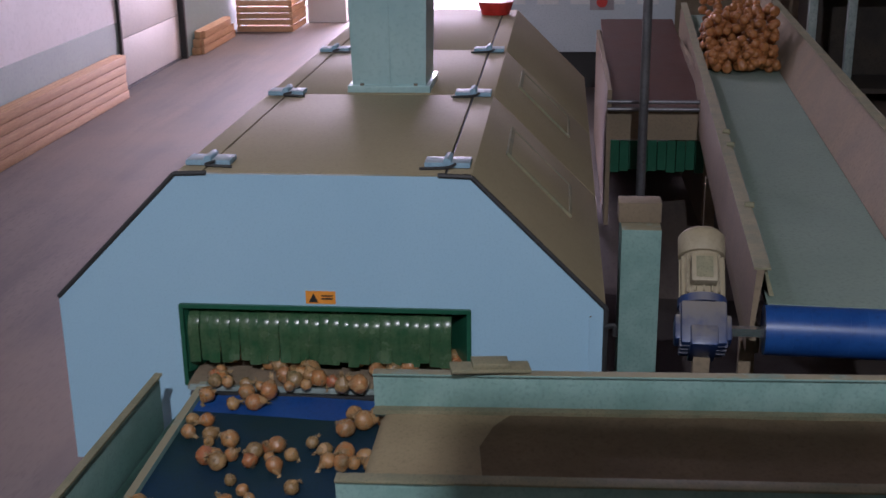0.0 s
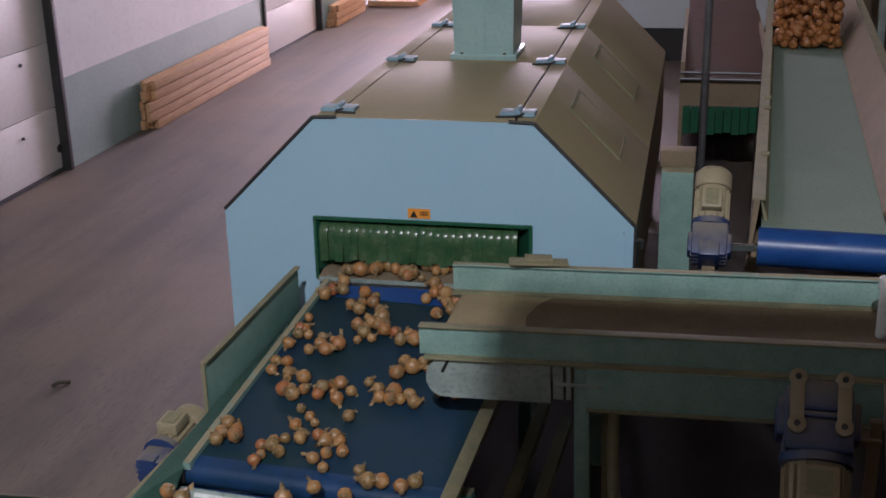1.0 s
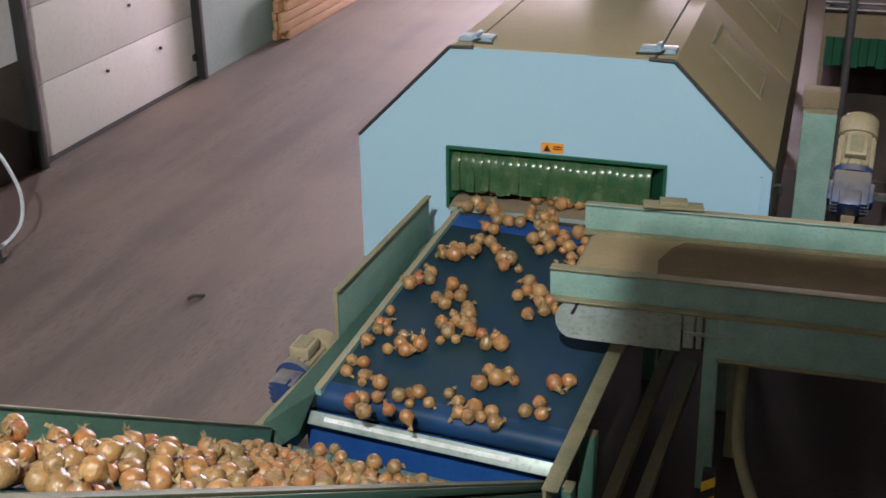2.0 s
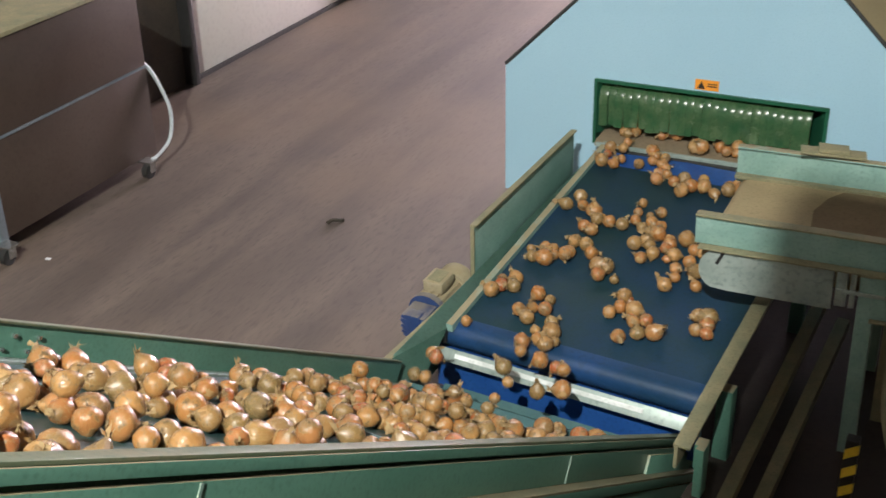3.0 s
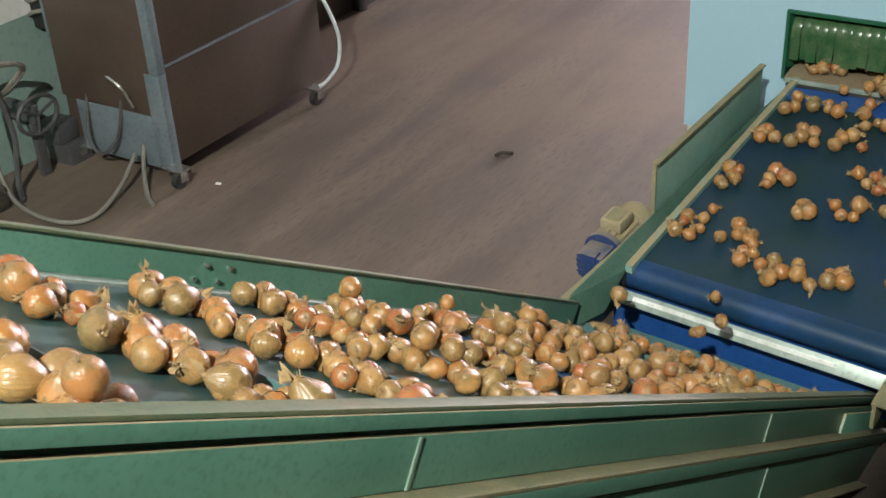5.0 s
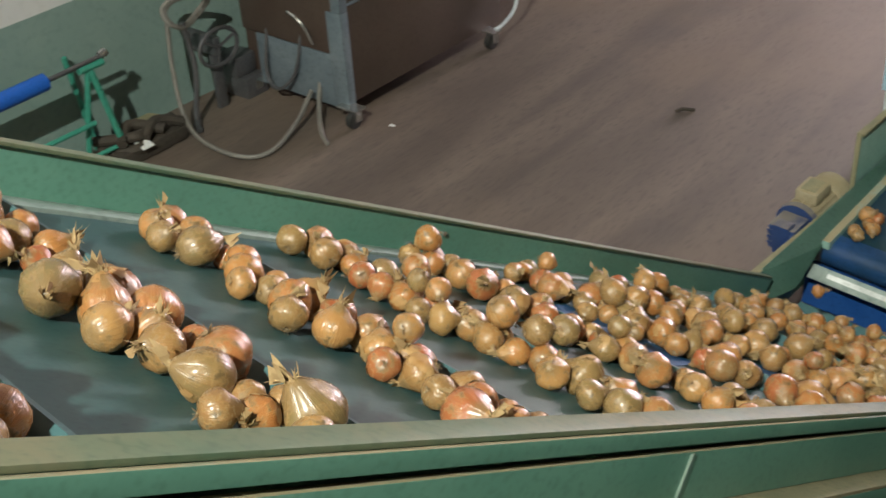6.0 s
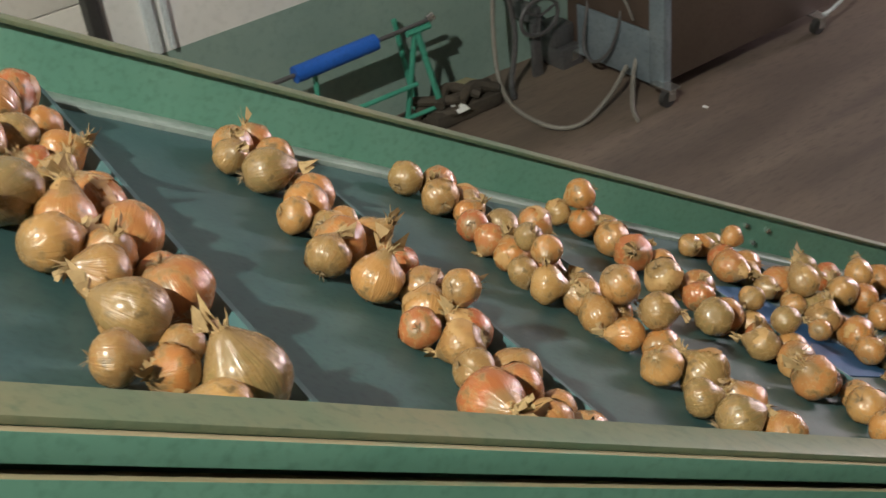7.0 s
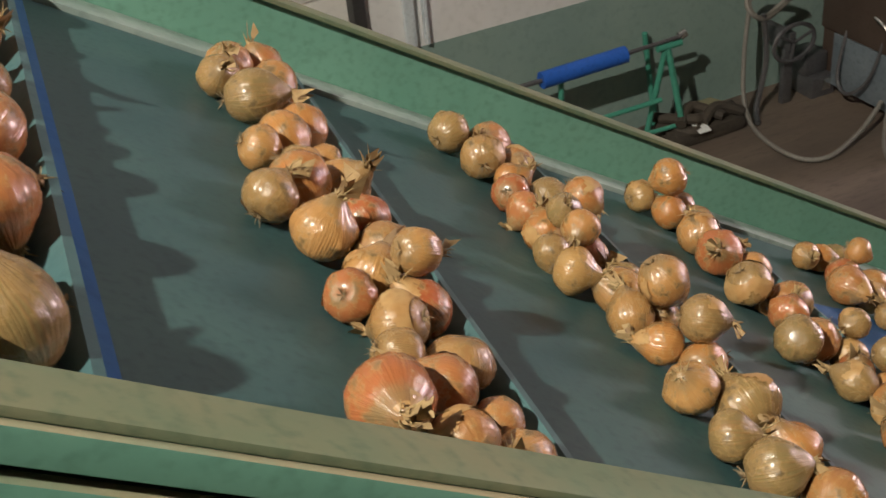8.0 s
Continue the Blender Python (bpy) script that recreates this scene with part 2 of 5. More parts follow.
def span(bm, a, b, m=None):
    """A box from corner a to corner b."""
    c = [(p + q) / 2 for p, q in zip(a, b)]
    return box(bm, c, [abs(q - p) for p, q in zip(a, b)], m)


def rod(bm, a, b, r, seg=14, r2=None):
    a, b = Vector(a), Vector(b)
    d = b - a
    m = Matrix.Translation((a + b) / 2) @ d.to_track_quat('Z', 'Y').to_matrix().to_4x4()
    return bmesh.ops.create_cone(bm, cap_ends=True, segments=seg, radius1=r, radius2=r if r2 is None else r2, depth=d.length, matrix=m)["verts"]


def prism(bm, outline, a, b, axis="y"):
    """Extrudes a 2D outline from a to b along the axis."""
    def place(p, q, t):
        return {"y": (p, t, q), "x": (t, p, q), "z": (p, q, t)}[axis]
    lo = [bm.verts.new(place(p, q, a)) for p, q in outline]
    hi = [bm.verts.new(place(p, q, b)) for p, q in outline]
    n = len(outline)
    bm.faces.new(lo), bm.faces.new(hi[::-1])
    for i in range(n):
        bm.faces.new((lo[i], hi[i], hi[(i + 1) % n], lo[(i + 1) % n]))
    bmesh.ops.recalc_face_normals(bm, faces=bm.faces)


def tube(bm, pts, r, seg=8):
    """A round cable along a smooth line through pts."""
    P = [Vector(p) for p in pts]
    line = []
    for i in range(len(P) - 1):
        p0, p1, p2, p3 = P[max(i - 1, 0)], P[i], P[i + 1], P[min(i + 2, len(P) - 1)]
        for k in range(6):
            t = k / 6
            line.append(0.5 * (2 * p1 + (p2 - p0) * t + (2 * p0 - 5 * p1 + 4 * p2 - p3) * t * t + (3 * p1 - p0 - 3 * p2 + p3) * t ** 3))
    line.append(P[-1])
    rings, side = [], None
    for i, p in enumerate(line):
        d = (line[min(i + 1, len(line) - 1)] - line[max(i - 1, 0)]).normalized()
        if side is None:
            side = d.orthogonal().normalized()
        side = (side - d * side.dot(d)).normalized()
        up = d.cross(side)
        rings.append([bm.verts.new(p + r * (math.cos(a) * side + math.sin(a) * up)) for a in (2 * math.pi * k / seg for k in range(seg))])
    for a, b in zip(rings, rings[1:]):
        for k in range(seg):
            bm.faces.new((a[k], a[(k + 1) % seg], b[(k + 1) % seg], b[k]))
    bm.faces.new(rings[0][::-1]), bm.faces.new(rings[-1])


def soften(bm, w=0.004):
    es = [e for e in bm.edges if len(e.link_faces) == 2 and e.calc_face_angle(0) > 0.6]
    bmesh.ops.bevel(bm, geom=es, offset=w, segments=2, affect='EDGES', profile=0.6, clamp_overlap=True)


def mesh_of(name, bm, mat, smooth=False):
    me = bpy.data.meshes.new(name)
    bmesh.ops.recalc_face_normals(bm, faces=bm.faces)
    bm.to_mesh(me)
    bm.free()
    me.materials.append(mat)
    if smooth:
        for p in me.polygons:
            p.use_smooth = True
        me.set_sharp_from_angle(angle=radians(38))
    return me


def part(name, bm, mat, parent=None, label="", smooth=True, bevel=0.0):
    if bevel:
        soften(bm, bevel)
    ob = new(name, mesh_of(name, bm, mat, smooth))
    if parent:
        ob.parent = parent
    return tagged(ob, label)


def thing(name, label, category, m=None, group="", kind=""):
    ob = new(name)
    if m:
        ob.matrix_world = m
    return tagged(ob, label, category, group, kind)


def boxes(*specs, m=None):
    bm = bmesh.new()
    for a, b in specs:
        span(bm, a, b, m)
    return bm


# ---- the hall ----
def build_hall():
    x0, x1, y0, y1, h = (HALL[k] for k in ("x0", "x1", "y0", "y1", "h"))
    tagged(part("floor", boxes(((x0 - 0.6, y0, -0.2), (x1, y1 + 6, 0))), M["floor"], smooth=False), "worn brown-grey concrete floor with dark wheel marks", "floor", kind="structure")
    # ceiling, south and east wall are coloured dark to cut bounced light
    tagged(part("ceiling", boxes(((x0, y0, h), (x1, y1, h + 0.2))), M["ceiling"], smooth=False), "sheet ceiling of the hall, coloured dark to cut bounced light", "ceiling", kind="structure")
    tagged(part("wall_south", boxes(((x0 - 0.2, y0 - 0.2, 0), (x1 + 0.2, y0, h))), M["dusty_side"], smooth=False), "plain unseen hall wall, coloured dark brown to cut bounced light", "wall", kind="structure")
    tagged(part("wall_east", boxes(((x1, y0, 0), (x1 + 0.2, y1, h))), M["dusty_side"], smooth=False), "side wall of the hall, coloured dark brown to cut bounced light", "wall", kind="structure")
    bm = boxes(((x0 - 0.2, y1, 0), (-3.9, y1 + 0.2, h)), ((0.8, y1, 0), (x1 + 0.2, y1 + 0.2, h)), ((-3.9, y1, 4.2), (0.8, y1 + 0.2, h)))
    tagged(part("wall_north", bm, M["white_wall"], smooth=False), "white end wall with a wide open gate", "wall", kind="structure")
    tagged(part("backdrop", boxes(((-14, y1 + 5.8, -0.1), (12, y1 + 6, 9))), M["day"], smooth=False), "hazy bright daylight outside the gate", "daylight", kind="structure")
    # unseen slab over the south-east corner, added to shade the right-hand conveyors
    tagged(part("loft", boxes(((0.88, y0, 4.0), (x1, -4.98, 4.2))), M["dusty_side"], smooth=False), "unseen slab over the hall's corner, added to shade the conveyors", "loft", kind="structure")
    # added partition: closes the place and blocks gate light behind the machines
    tagged(part("light_block_wall", boxes(((1.0, 10.0, 0), (x1, 10.2, h)), ((0.8, 10.0, 0), (1.0, y1, h))), M["dusty_side"], smooth=False), "partition wall added behind the machines to block the gate's light", "wall", kind="structure")
    # the west wall with its two sectional doors: green below, white above
    spans = [(y0, -6.2), (-3.81, 1.28), (3.72, 8.75), (11.12, y1)]
    dado = 0.785
    back = {-6.2: 0.27, 1.28: 0.27, -3.81: 0.27, y0: 0.27}
    wl = boxes(*[((x0 - 0.5, a, 0), (x0 - back.get(a, 0), b, dado)) for a, b in spans])
    wall = tagged(part("wall_west", wl, M["dado"], smooth=False), "hall wall painted green below and white above", "wall", kind="structure")
    # shade of the gap between cabinet and door is put into this colour
    part("wall_return", boxes(((x0 - 0.5, 0.35, 0), (x0 - 0.06, 1.278, dado))), M["rag_and_shade"], wall, "dark brown wall base, the gap's shade put into its colour", smooth=False)
    up = boxes(*[((x0 - 0.5, a, dado), (x0 - 0.002 - back.get(a, 0), b, h)) for a, b in spans])
    for a, b in zip(spans, spans[1:]):
        span(up, (x0 - 0.5, a[1], 3.3), (x0 - 0.002, b[0], h))
    span(up, (x0 - 0.5, 0.35, dado), (x0 - 0.062, 1.278, h))
    span(up, (x0 - 0.5, -3.812, 3.3), (x0 - 0.272, 1.28, 3.302))
    part("upper_wall", up, M["white_wall"], wall, "white painted upper wall", smooth=False)
    for i, (a, b) in enumerate(((1.28, 3.72), (8.75, 11.12), (-6.2, -3.81)), 1):
        x0 = HALL["x0"] - (0.27 if i == 3 else 0)
        d = thing("door_%d" % i, "white sectional roller door with black rubber edges", "door", kind="structure")
        for k in range(6):
            bm = boxes(((x0 - 0.10, a + 0.05, 0.02 + 0.545 * k), (x0 - 0.05, b - 0.05, 0.02 + 0.545 * k + 0.54)))
            part("panel", bm, M["door"], d, bevel=0.006)
        for y in (a + 0.025, b - 0.025):
            part("edge_seal", boxes(((x0 - 0.12, y - 0.03, 0), (x0 + 0.03, y + 0.03, 3.3))), M["rubber"], d, "black rubber edge seal", bevel=0.008)
        part("bottom_seal", boxes(((x0 - 0.10, a + 0.05, 0), (x0 - 0.03, b - 0.05, 0.03))), M["rubber"], d, "black rubber bottom seal")
        if i == 1:
            for y, z in ((3.64, 0.20), (3.1, 0.42), (2.7, 0.86), (2.3, 0.44), (3.2, 1.0)):
                bm = bmesh.new()
                r = 0.035 if y > 3.5 else 0.014
                rod(bm, (x0 - 0.05, y, z), (x0 - 0.035, y, z), r, 12)
                part("bolt", bm, M["rubber"], d)
    x0 = HALL["x0"] - 0.27
    for y, wd in ((-3.60, 0.05), (-3.52, 0.02)):
        part("conduit", boxes(((x0, y - wd / 2, 0.80), (x0 + 0.03, y + wd / 2, h))), M["panel"], wall, "pale conduit on the wall", bevel=0.004)
    # bodies for the assumed lamps, all out of view
    for at, watts, size in LAMPS:
        lm = thing("assumed_ceiling_lamp", "assumed square high-bay lamp with a white glass, out of view", "lamp", pose(at[0], at[1], at[2]), "hall lamps")
        part("housing", boxes(((-size / 2 - .05, -size / 2 - .05, 0.0), (size / 2 + .05, size / 2 + .05, 0.12))), M["panel"], lm, bevel=0.01)
        part("glass", boxes(((-size / 2, -size / 2, -0.02), (size / 2, size / 2, 0.0))), M["lamp"], lm)
        part("hanger", boxes(((-0.01, -0.01, 0.12), (0.01, 0.01, h - at[2]))), M["steel"], lm)


build_hall()


# ---- the onion cleaning machine ----
def build_machine():
    mc = thing("onion_cleaning_machine", "long pale blue sheet-metal onion cleaner with a dusty octagonal hood", "machine")
    W, S, T, TZ, BZ, LEN = 1.04, 0.937, 0.546, 1.429, 0.25, 4.7
    OL, OR, OT, OB = -0.565, 0.54, 0.918, 0.585
    bm = bmesh.new()
    prism(bm, [(-W, BZ), (OL, BZ), (OL, OT), (-W, OT)], 0, 0.02)
    prism(bm, [(OR, BZ), (W, BZ), (W, OT), (OR, OT)], 0, 0.02)
    prism(bm, [(OL, BZ), (OR, BZ), (OR, OB), (OL, OB)], 0, 0.02)
    prism(bm, [(-W, OT), (W, OT), (W, S), (T, TZ), (-T, TZ), (-W, S)], 0, 0.02)
    bmesh.ops.remove_doubles(bm, verts=bm.verts, dist=0.0005)
    part("front_plate", bm, M["hood"], mc, "smooth pale blue front plate", smooth=False)
    bm = boxes(((W - 0.06, -0.016, BZ), (W - 0.052, -0.002, S - 0.03)))
    part("side_fold", bm, M["hood"], mc)
    # black rubber trim along the plate's edge
    for nm, a, b in (("edge_trim", (-W, 0.0, S), (-T, 0.0, TZ)), ("edge_trim", (T, 0.0, TZ), (W, 0.0, S)), ("edge_trim", (W, 0.0, S), (W, 0.0, BZ)), ("edge_trim", (-T, 0, TZ), (-T + 0.12, 0, TZ + 0.004)), ("edge_trim", (T - 0.12, 0, TZ + 0.004), (T, 0, TZ))):
        bm = bmesh.new()
        rod(bm, a, b, 0.0095, 8)
        part(nm, bm, M["rubber"], mc, "black rubber edge trim")
    # sides, slopes and lids
    for sx in (-1, 1):
        part("side_wall", boxes(((sx * (W - 0.02), 0.03, BZ), (sx * W, LEN, S))), M["dusty_side"] if sx > 0 else M["hood"], mc)
        for a, b in ((0.022, 1.495), (1.505, 2.845), (2.855, LEN)):
            bm = bmesh.new()
            prism(bm, [(sx * W, S), (sx * T, TZ), (sx * 0.455, TZ + 0.001), (sx * 0.455, TZ - 0.02), (sx * (T - 0.01), TZ - 0.02), (sx * (W - 0.02), S - 0.01)], a, b)
            part("slope_panel", bm, M["hood_top"], mc, "dust-covered sloping hood panel", bevel=0.003)
    for a, b in ((0.022, 1.495), (1.505, 2.845), (2.855, LEN)):
        part("lid", boxes(((-0.445, a, TZ - 0.02), (0.445, b, TZ + 0.003))), M["hood_top"], mc, "dust-covered flat hood lid", bevel=0.003)
    for sx in (-1, 1):
        part("seam_seal", boxes(((sx * 0.456, 0.022, TZ - 0.03), (sx * 0.444, LEN, TZ - 0.006))), M["rubber"], mc, "black seal in the lid's seam")
    for y in (0.16, 1.5, 2.80):
        for sx in (-1, 1):
            bm = boxes(((sx * 0.45 - 0.085, y - 0.05, TZ + 0.003), (sx * 0.45 + 0.085, y + 0.05, TZ + 0.024)))
            rod(bm, (sx * 0.45, y - 0.055, TZ + 0.026), (sx * 0.45, y + 0.055, TZ + 0.026), 0.016, 10)
            h = part("hinge", bm, M["hinge"], mc, "pale blue strap hinge", bevel=0.004)
            bm = bmesh.new()
            tube(bm, [(sx * 0.45 + 0.03, y - 0.05, TZ + 0.02), (sx * 0.45 + 0.0, y - 0.075, TZ + 0.012), (sx * 0.45 - sx * 0.1, y - 0.08, TZ + 0.008)], 0.006, 6)
            part("latch_cord", bm, M["rubber"], h, "black rubber cord")
    # inspection hatches on the slope
    ux, n = Vector((0.7085, 0, -0.7057)), Vector((0.7057, 0, 0.7085))
    fr = Matrix(((ux.x, 0, n.x, T), (0, 1, 0, 0), (ux.z, 0, n.z, TZ), (0, 0, 0, 1)))
    for y in (0.73, 2.2):
        fm = boxes(((0.15, y, 0.001), (0.50, y + 0.45, 0.008)), m=fr)
        h = part("hatch", fm, M["hood_top"], mc, "dusty inspection hatch", bevel=0.003)
        rim = boxes(((0.13, y - 0.02, 0.001), (0.15, y + 0.47, 0.014)), ((0.50, y - 0.02, 0.001), (0.515, y + 0.47, 0.012)), ((0.15, y - 0.02, 0.001), (0.50, y - 0.004, 0.012)), ((0.15, y + 0.454, 0.001), (0.50, y + 0.47, 0.012)), m=fr)
        part("rim", rim, M["lip"], h)
    # the outlet: green cheeks, a sill and a curtain of rubber flaps
    bm = boxes(((OL - 0.004, -0.012, OB), (OL + 0.012, 0.30, OT)), ((OR - 0.012, -0.012, OB), (OR + 0.004, 0.30, OT)), ((OL, -0.014, OT - 0.012), (OR, 0.30, OT + 0.004)), ((OL, 0.30, OB), (OR, 0.32, OT)))
    bm.faces.ensure_lookup_table()
    outlet = part("outlet_frame", bm, M["dark_green"], mc, "dark green outlet frame")
    bm = bmesh.new()
    prism(bm, [(OL + 0.013, 0.0), (OL + 0.085, 0.13), (OL + 0.013, 0.13)], OB + 0.05, OT - 0.013, axis="z")
    part("guide_cheek", bm, M["dark_green"], outlet)
    bm = bmesh.new()
    prism(bm, [(OR - 0.013, 0.0), (OR - 0.013, 0.13), (OR - 0.085, 0.13)], OB + 0.05, OT - 0.013, axis="z")
    part("guide_cheek", bm, M["dark_green"], outlet)
    rnd = random.Random(4)
    for i in range(26):
        x = OL + 0.05 + i * 0.0385
        bm = bmesh.new()
        prof = [(0.07, 0.896), (0.03, 0.888), (0.002, 0.868), (-0.012, 0.84), (-0.016, 0.80), (-0.008, 0.75), (-0.004 - rnd.random() * 0.02, 0.683 + rnd.random() * 0.022)]
        bulge = rnd.uniform(-0.010, 0.010)
        prof = [(y + bulge * (1 - abs(k - 3) / 3), z) for k, (y, z) in enumerate(prof)]
        w, sk = 0.021, rnd.uniform(-0.006, 0.006)
        ring = []
        for k, (y, z) in enumerate(prof):
            f = k / 6
            ring.append([bm.verts.new((x + dx + sk * f, y + dy * 0.004 - (0.005 if abs(dx) < 0.001 else 0), z + dy * 0.002)) for dx, dy in ((-w, 0), (0, 0), (w, 0), (w, 1), (0, 1), (-w, 1))])
        for a, b in zip(ring, ring[1:]):
            for k in range(6):
                bm.faces.new((a[k], a[(k + 1) % 6], b[(k + 1) % 6], b[k]))
        bm.faces.new(ring[0]), bm.faces.new(ring[-1][::-1])
        part("rubber_flap", bm, M["flap"], outlet)
    part("flap_rail", boxes(((OL + 0.02, 0.06, 0.872), (OR - 0.02, 0.12, 0.9))), M["dark_green"], outlet, bevel=0.004)
    bm = bmesh.new()
    prism(bm, [(-0.112, 0.618), (-0.108, 0.634), (-0.03, 0.642), (0.3, 0.645), (0.3, 0.62), (-0.03, 0.618)], OL + 0.04, OR - 0.02, axis="x")
    part("sill", bm, M["dusty_side"], outlet, "dusty metal outlet sill")
    part("sill_edge", boxes(((OL + 0.05, -0.128, 0.618), (OR - 0.03, -0.113, 0.640))), M["galv"], outlet, "worn grey sill edge", bevel=0.003)
    # black strip paints the shaded gap between sill and belt
    part("gap_shade_strip", boxes(((OL + 0.06, -0.150, 0.606), (OR - 0.04, -0.129, 0.622))), M["rubber"], outlet, "black strip painted for the dark gap under the sill", bevel=0.003)
    # slab in the unlit outlet, the interior's darkness put into its colour
    part("roller_bed", boxes(((OL + 0.02, 0.31, 0.56), (OR - 0.02, 2.2, 0.62))), M["rag_and_shade"], mc)
    st = part("warning_sticker", boxes(((-0.078, -0.004, 0.932), (0.035, -0.001, 0.982))), M["sticker"], mc, "orange warning sticker")
    bm = bmesh.new()
    prism(bm, [(-0.066, 0.938), (-0.03, 0.938), (-0.048, 0.974)], -0.006, -0.0045)
    part("warning_triangle", bm, M["black"], st)
    part("print_line", boxes(((-0.018, -0.006, 0.950), (0.025, -0.0045, 0.956)), ((-0.018, -0.006, 0.962), (0.025, -0.0045, 0.967))), M["black"], st)
    for x in (-W + 0.05, W - 0.05):
        for y in (0.07, 1.55, 3.1, LEN - 0.06):
            part("leg", boxes(((x - 0.04, y - 0.04, 0.0), (x + 0.04, y + 0.04, BZ + 0.02))), M["panel"], mc, bevel=0.004)
    bm = bmesh.new()
    tube(bm, [(W, -0.01, S - 0.07), (W + 0.03, -0.02, S - 0.06), (W + 0.035, -0.02, S - 0.10)], 0.01, 6)
    part("catch", bm, M["rubber"], mc, "small black catch")
    part("rear_plate", boxes(((-W + 0.02, LEN - 0.02, BZ), (W - 0.02, LEN, S))), M["dusty_side"], mc)
    # extraction duct standing on the hood
    duct = thing("extraction_duct", "pale teal square sheet-metal duct standing on the hood", "duct", pose(0.037, 1.74, TZ + 0.006))
    bm = bmesh.new()
    a, b, c = 0.178, 0.178, 0.235
    lo = [bm.verts.new(p) for p in ((-a, -a, 0), (a, -a, 0), (a, a, 0), (-a, a, 0))]
    mi = [bm.verts.new(p) for p in ((-b, -b, 0.04), (b, -b, 0.04), (b, b, 0.04), (-b, b, 0.04))]
    hi = [bm.verts.new(p) for p in ((-c, -c, 2.6), (c, -c, 2.6), (c, c, 2.6), (-c, c, 2.6))]
    for r1, r2 in ((lo, mi), (mi, hi)):
        for k in range(4):
            bm.faces.new((r1[k], r1[(k + 1) % 4], r2[(k + 1) % 4], r2[k]))
    bm.faces.new(lo[::-1]), bm.faces.new(hi)
    part("duct_body", bm, M["pale_duct"], duct, bevel=0.004)
    part("folded_seam", boxes(((-0.006, -0.19, 0.04), (0.006, -0.172, 0.5))), M["pale_duct"], duct)
    part("base_flange", boxes(((-0.2, -0.2, -0.004), (0.2, 0.2, 0.03))), M["pale_duct"], duct, bevel=0.004)
    for x in (-0.13, 0.13):
        bm = bmesh.new()
        rod(bm, (x, -0.19, 0.03), (x, -0.19, 0.042), 0.011, 6)
        part("bolt", bm, M["steel"], duct)


M["pale_duct"] = material("pale teal duct paint", (0.30, 0.46, 0.46), (0.37, 0.53, 0.52), 0.32, metal=0.15, scale=3, fine=50, bump=0.03, speckle=0.05)
build_machine()

# frames of the two belts that carry the onions: across, upstream, up
BF = pose(-0.742, -1.936, 0, 0, 0, -5.02)
TILT = 32.62
BS = BF @ Matrix.Translation((0.002, 0, 0.366)) @ pose(0, 0, 0, 0, 0, 0.636) @ pose(0, 0, 0, -TILT) @ Matrix.Translation((0.031, 0, 0.040))
BELT_DEPTH, B_WIDTH, B_TAIL, B_HEAD, B_DRUM = -0.094, 1.03, -0.42, 5.55, 0.055
B_SPEED, A_SPEED, PITCH = 0.527, 0.55, 0.366


def za(y):
    """Height of the outfeed belt's top at y upstream."""
    return 0.367 + 0.135 * y


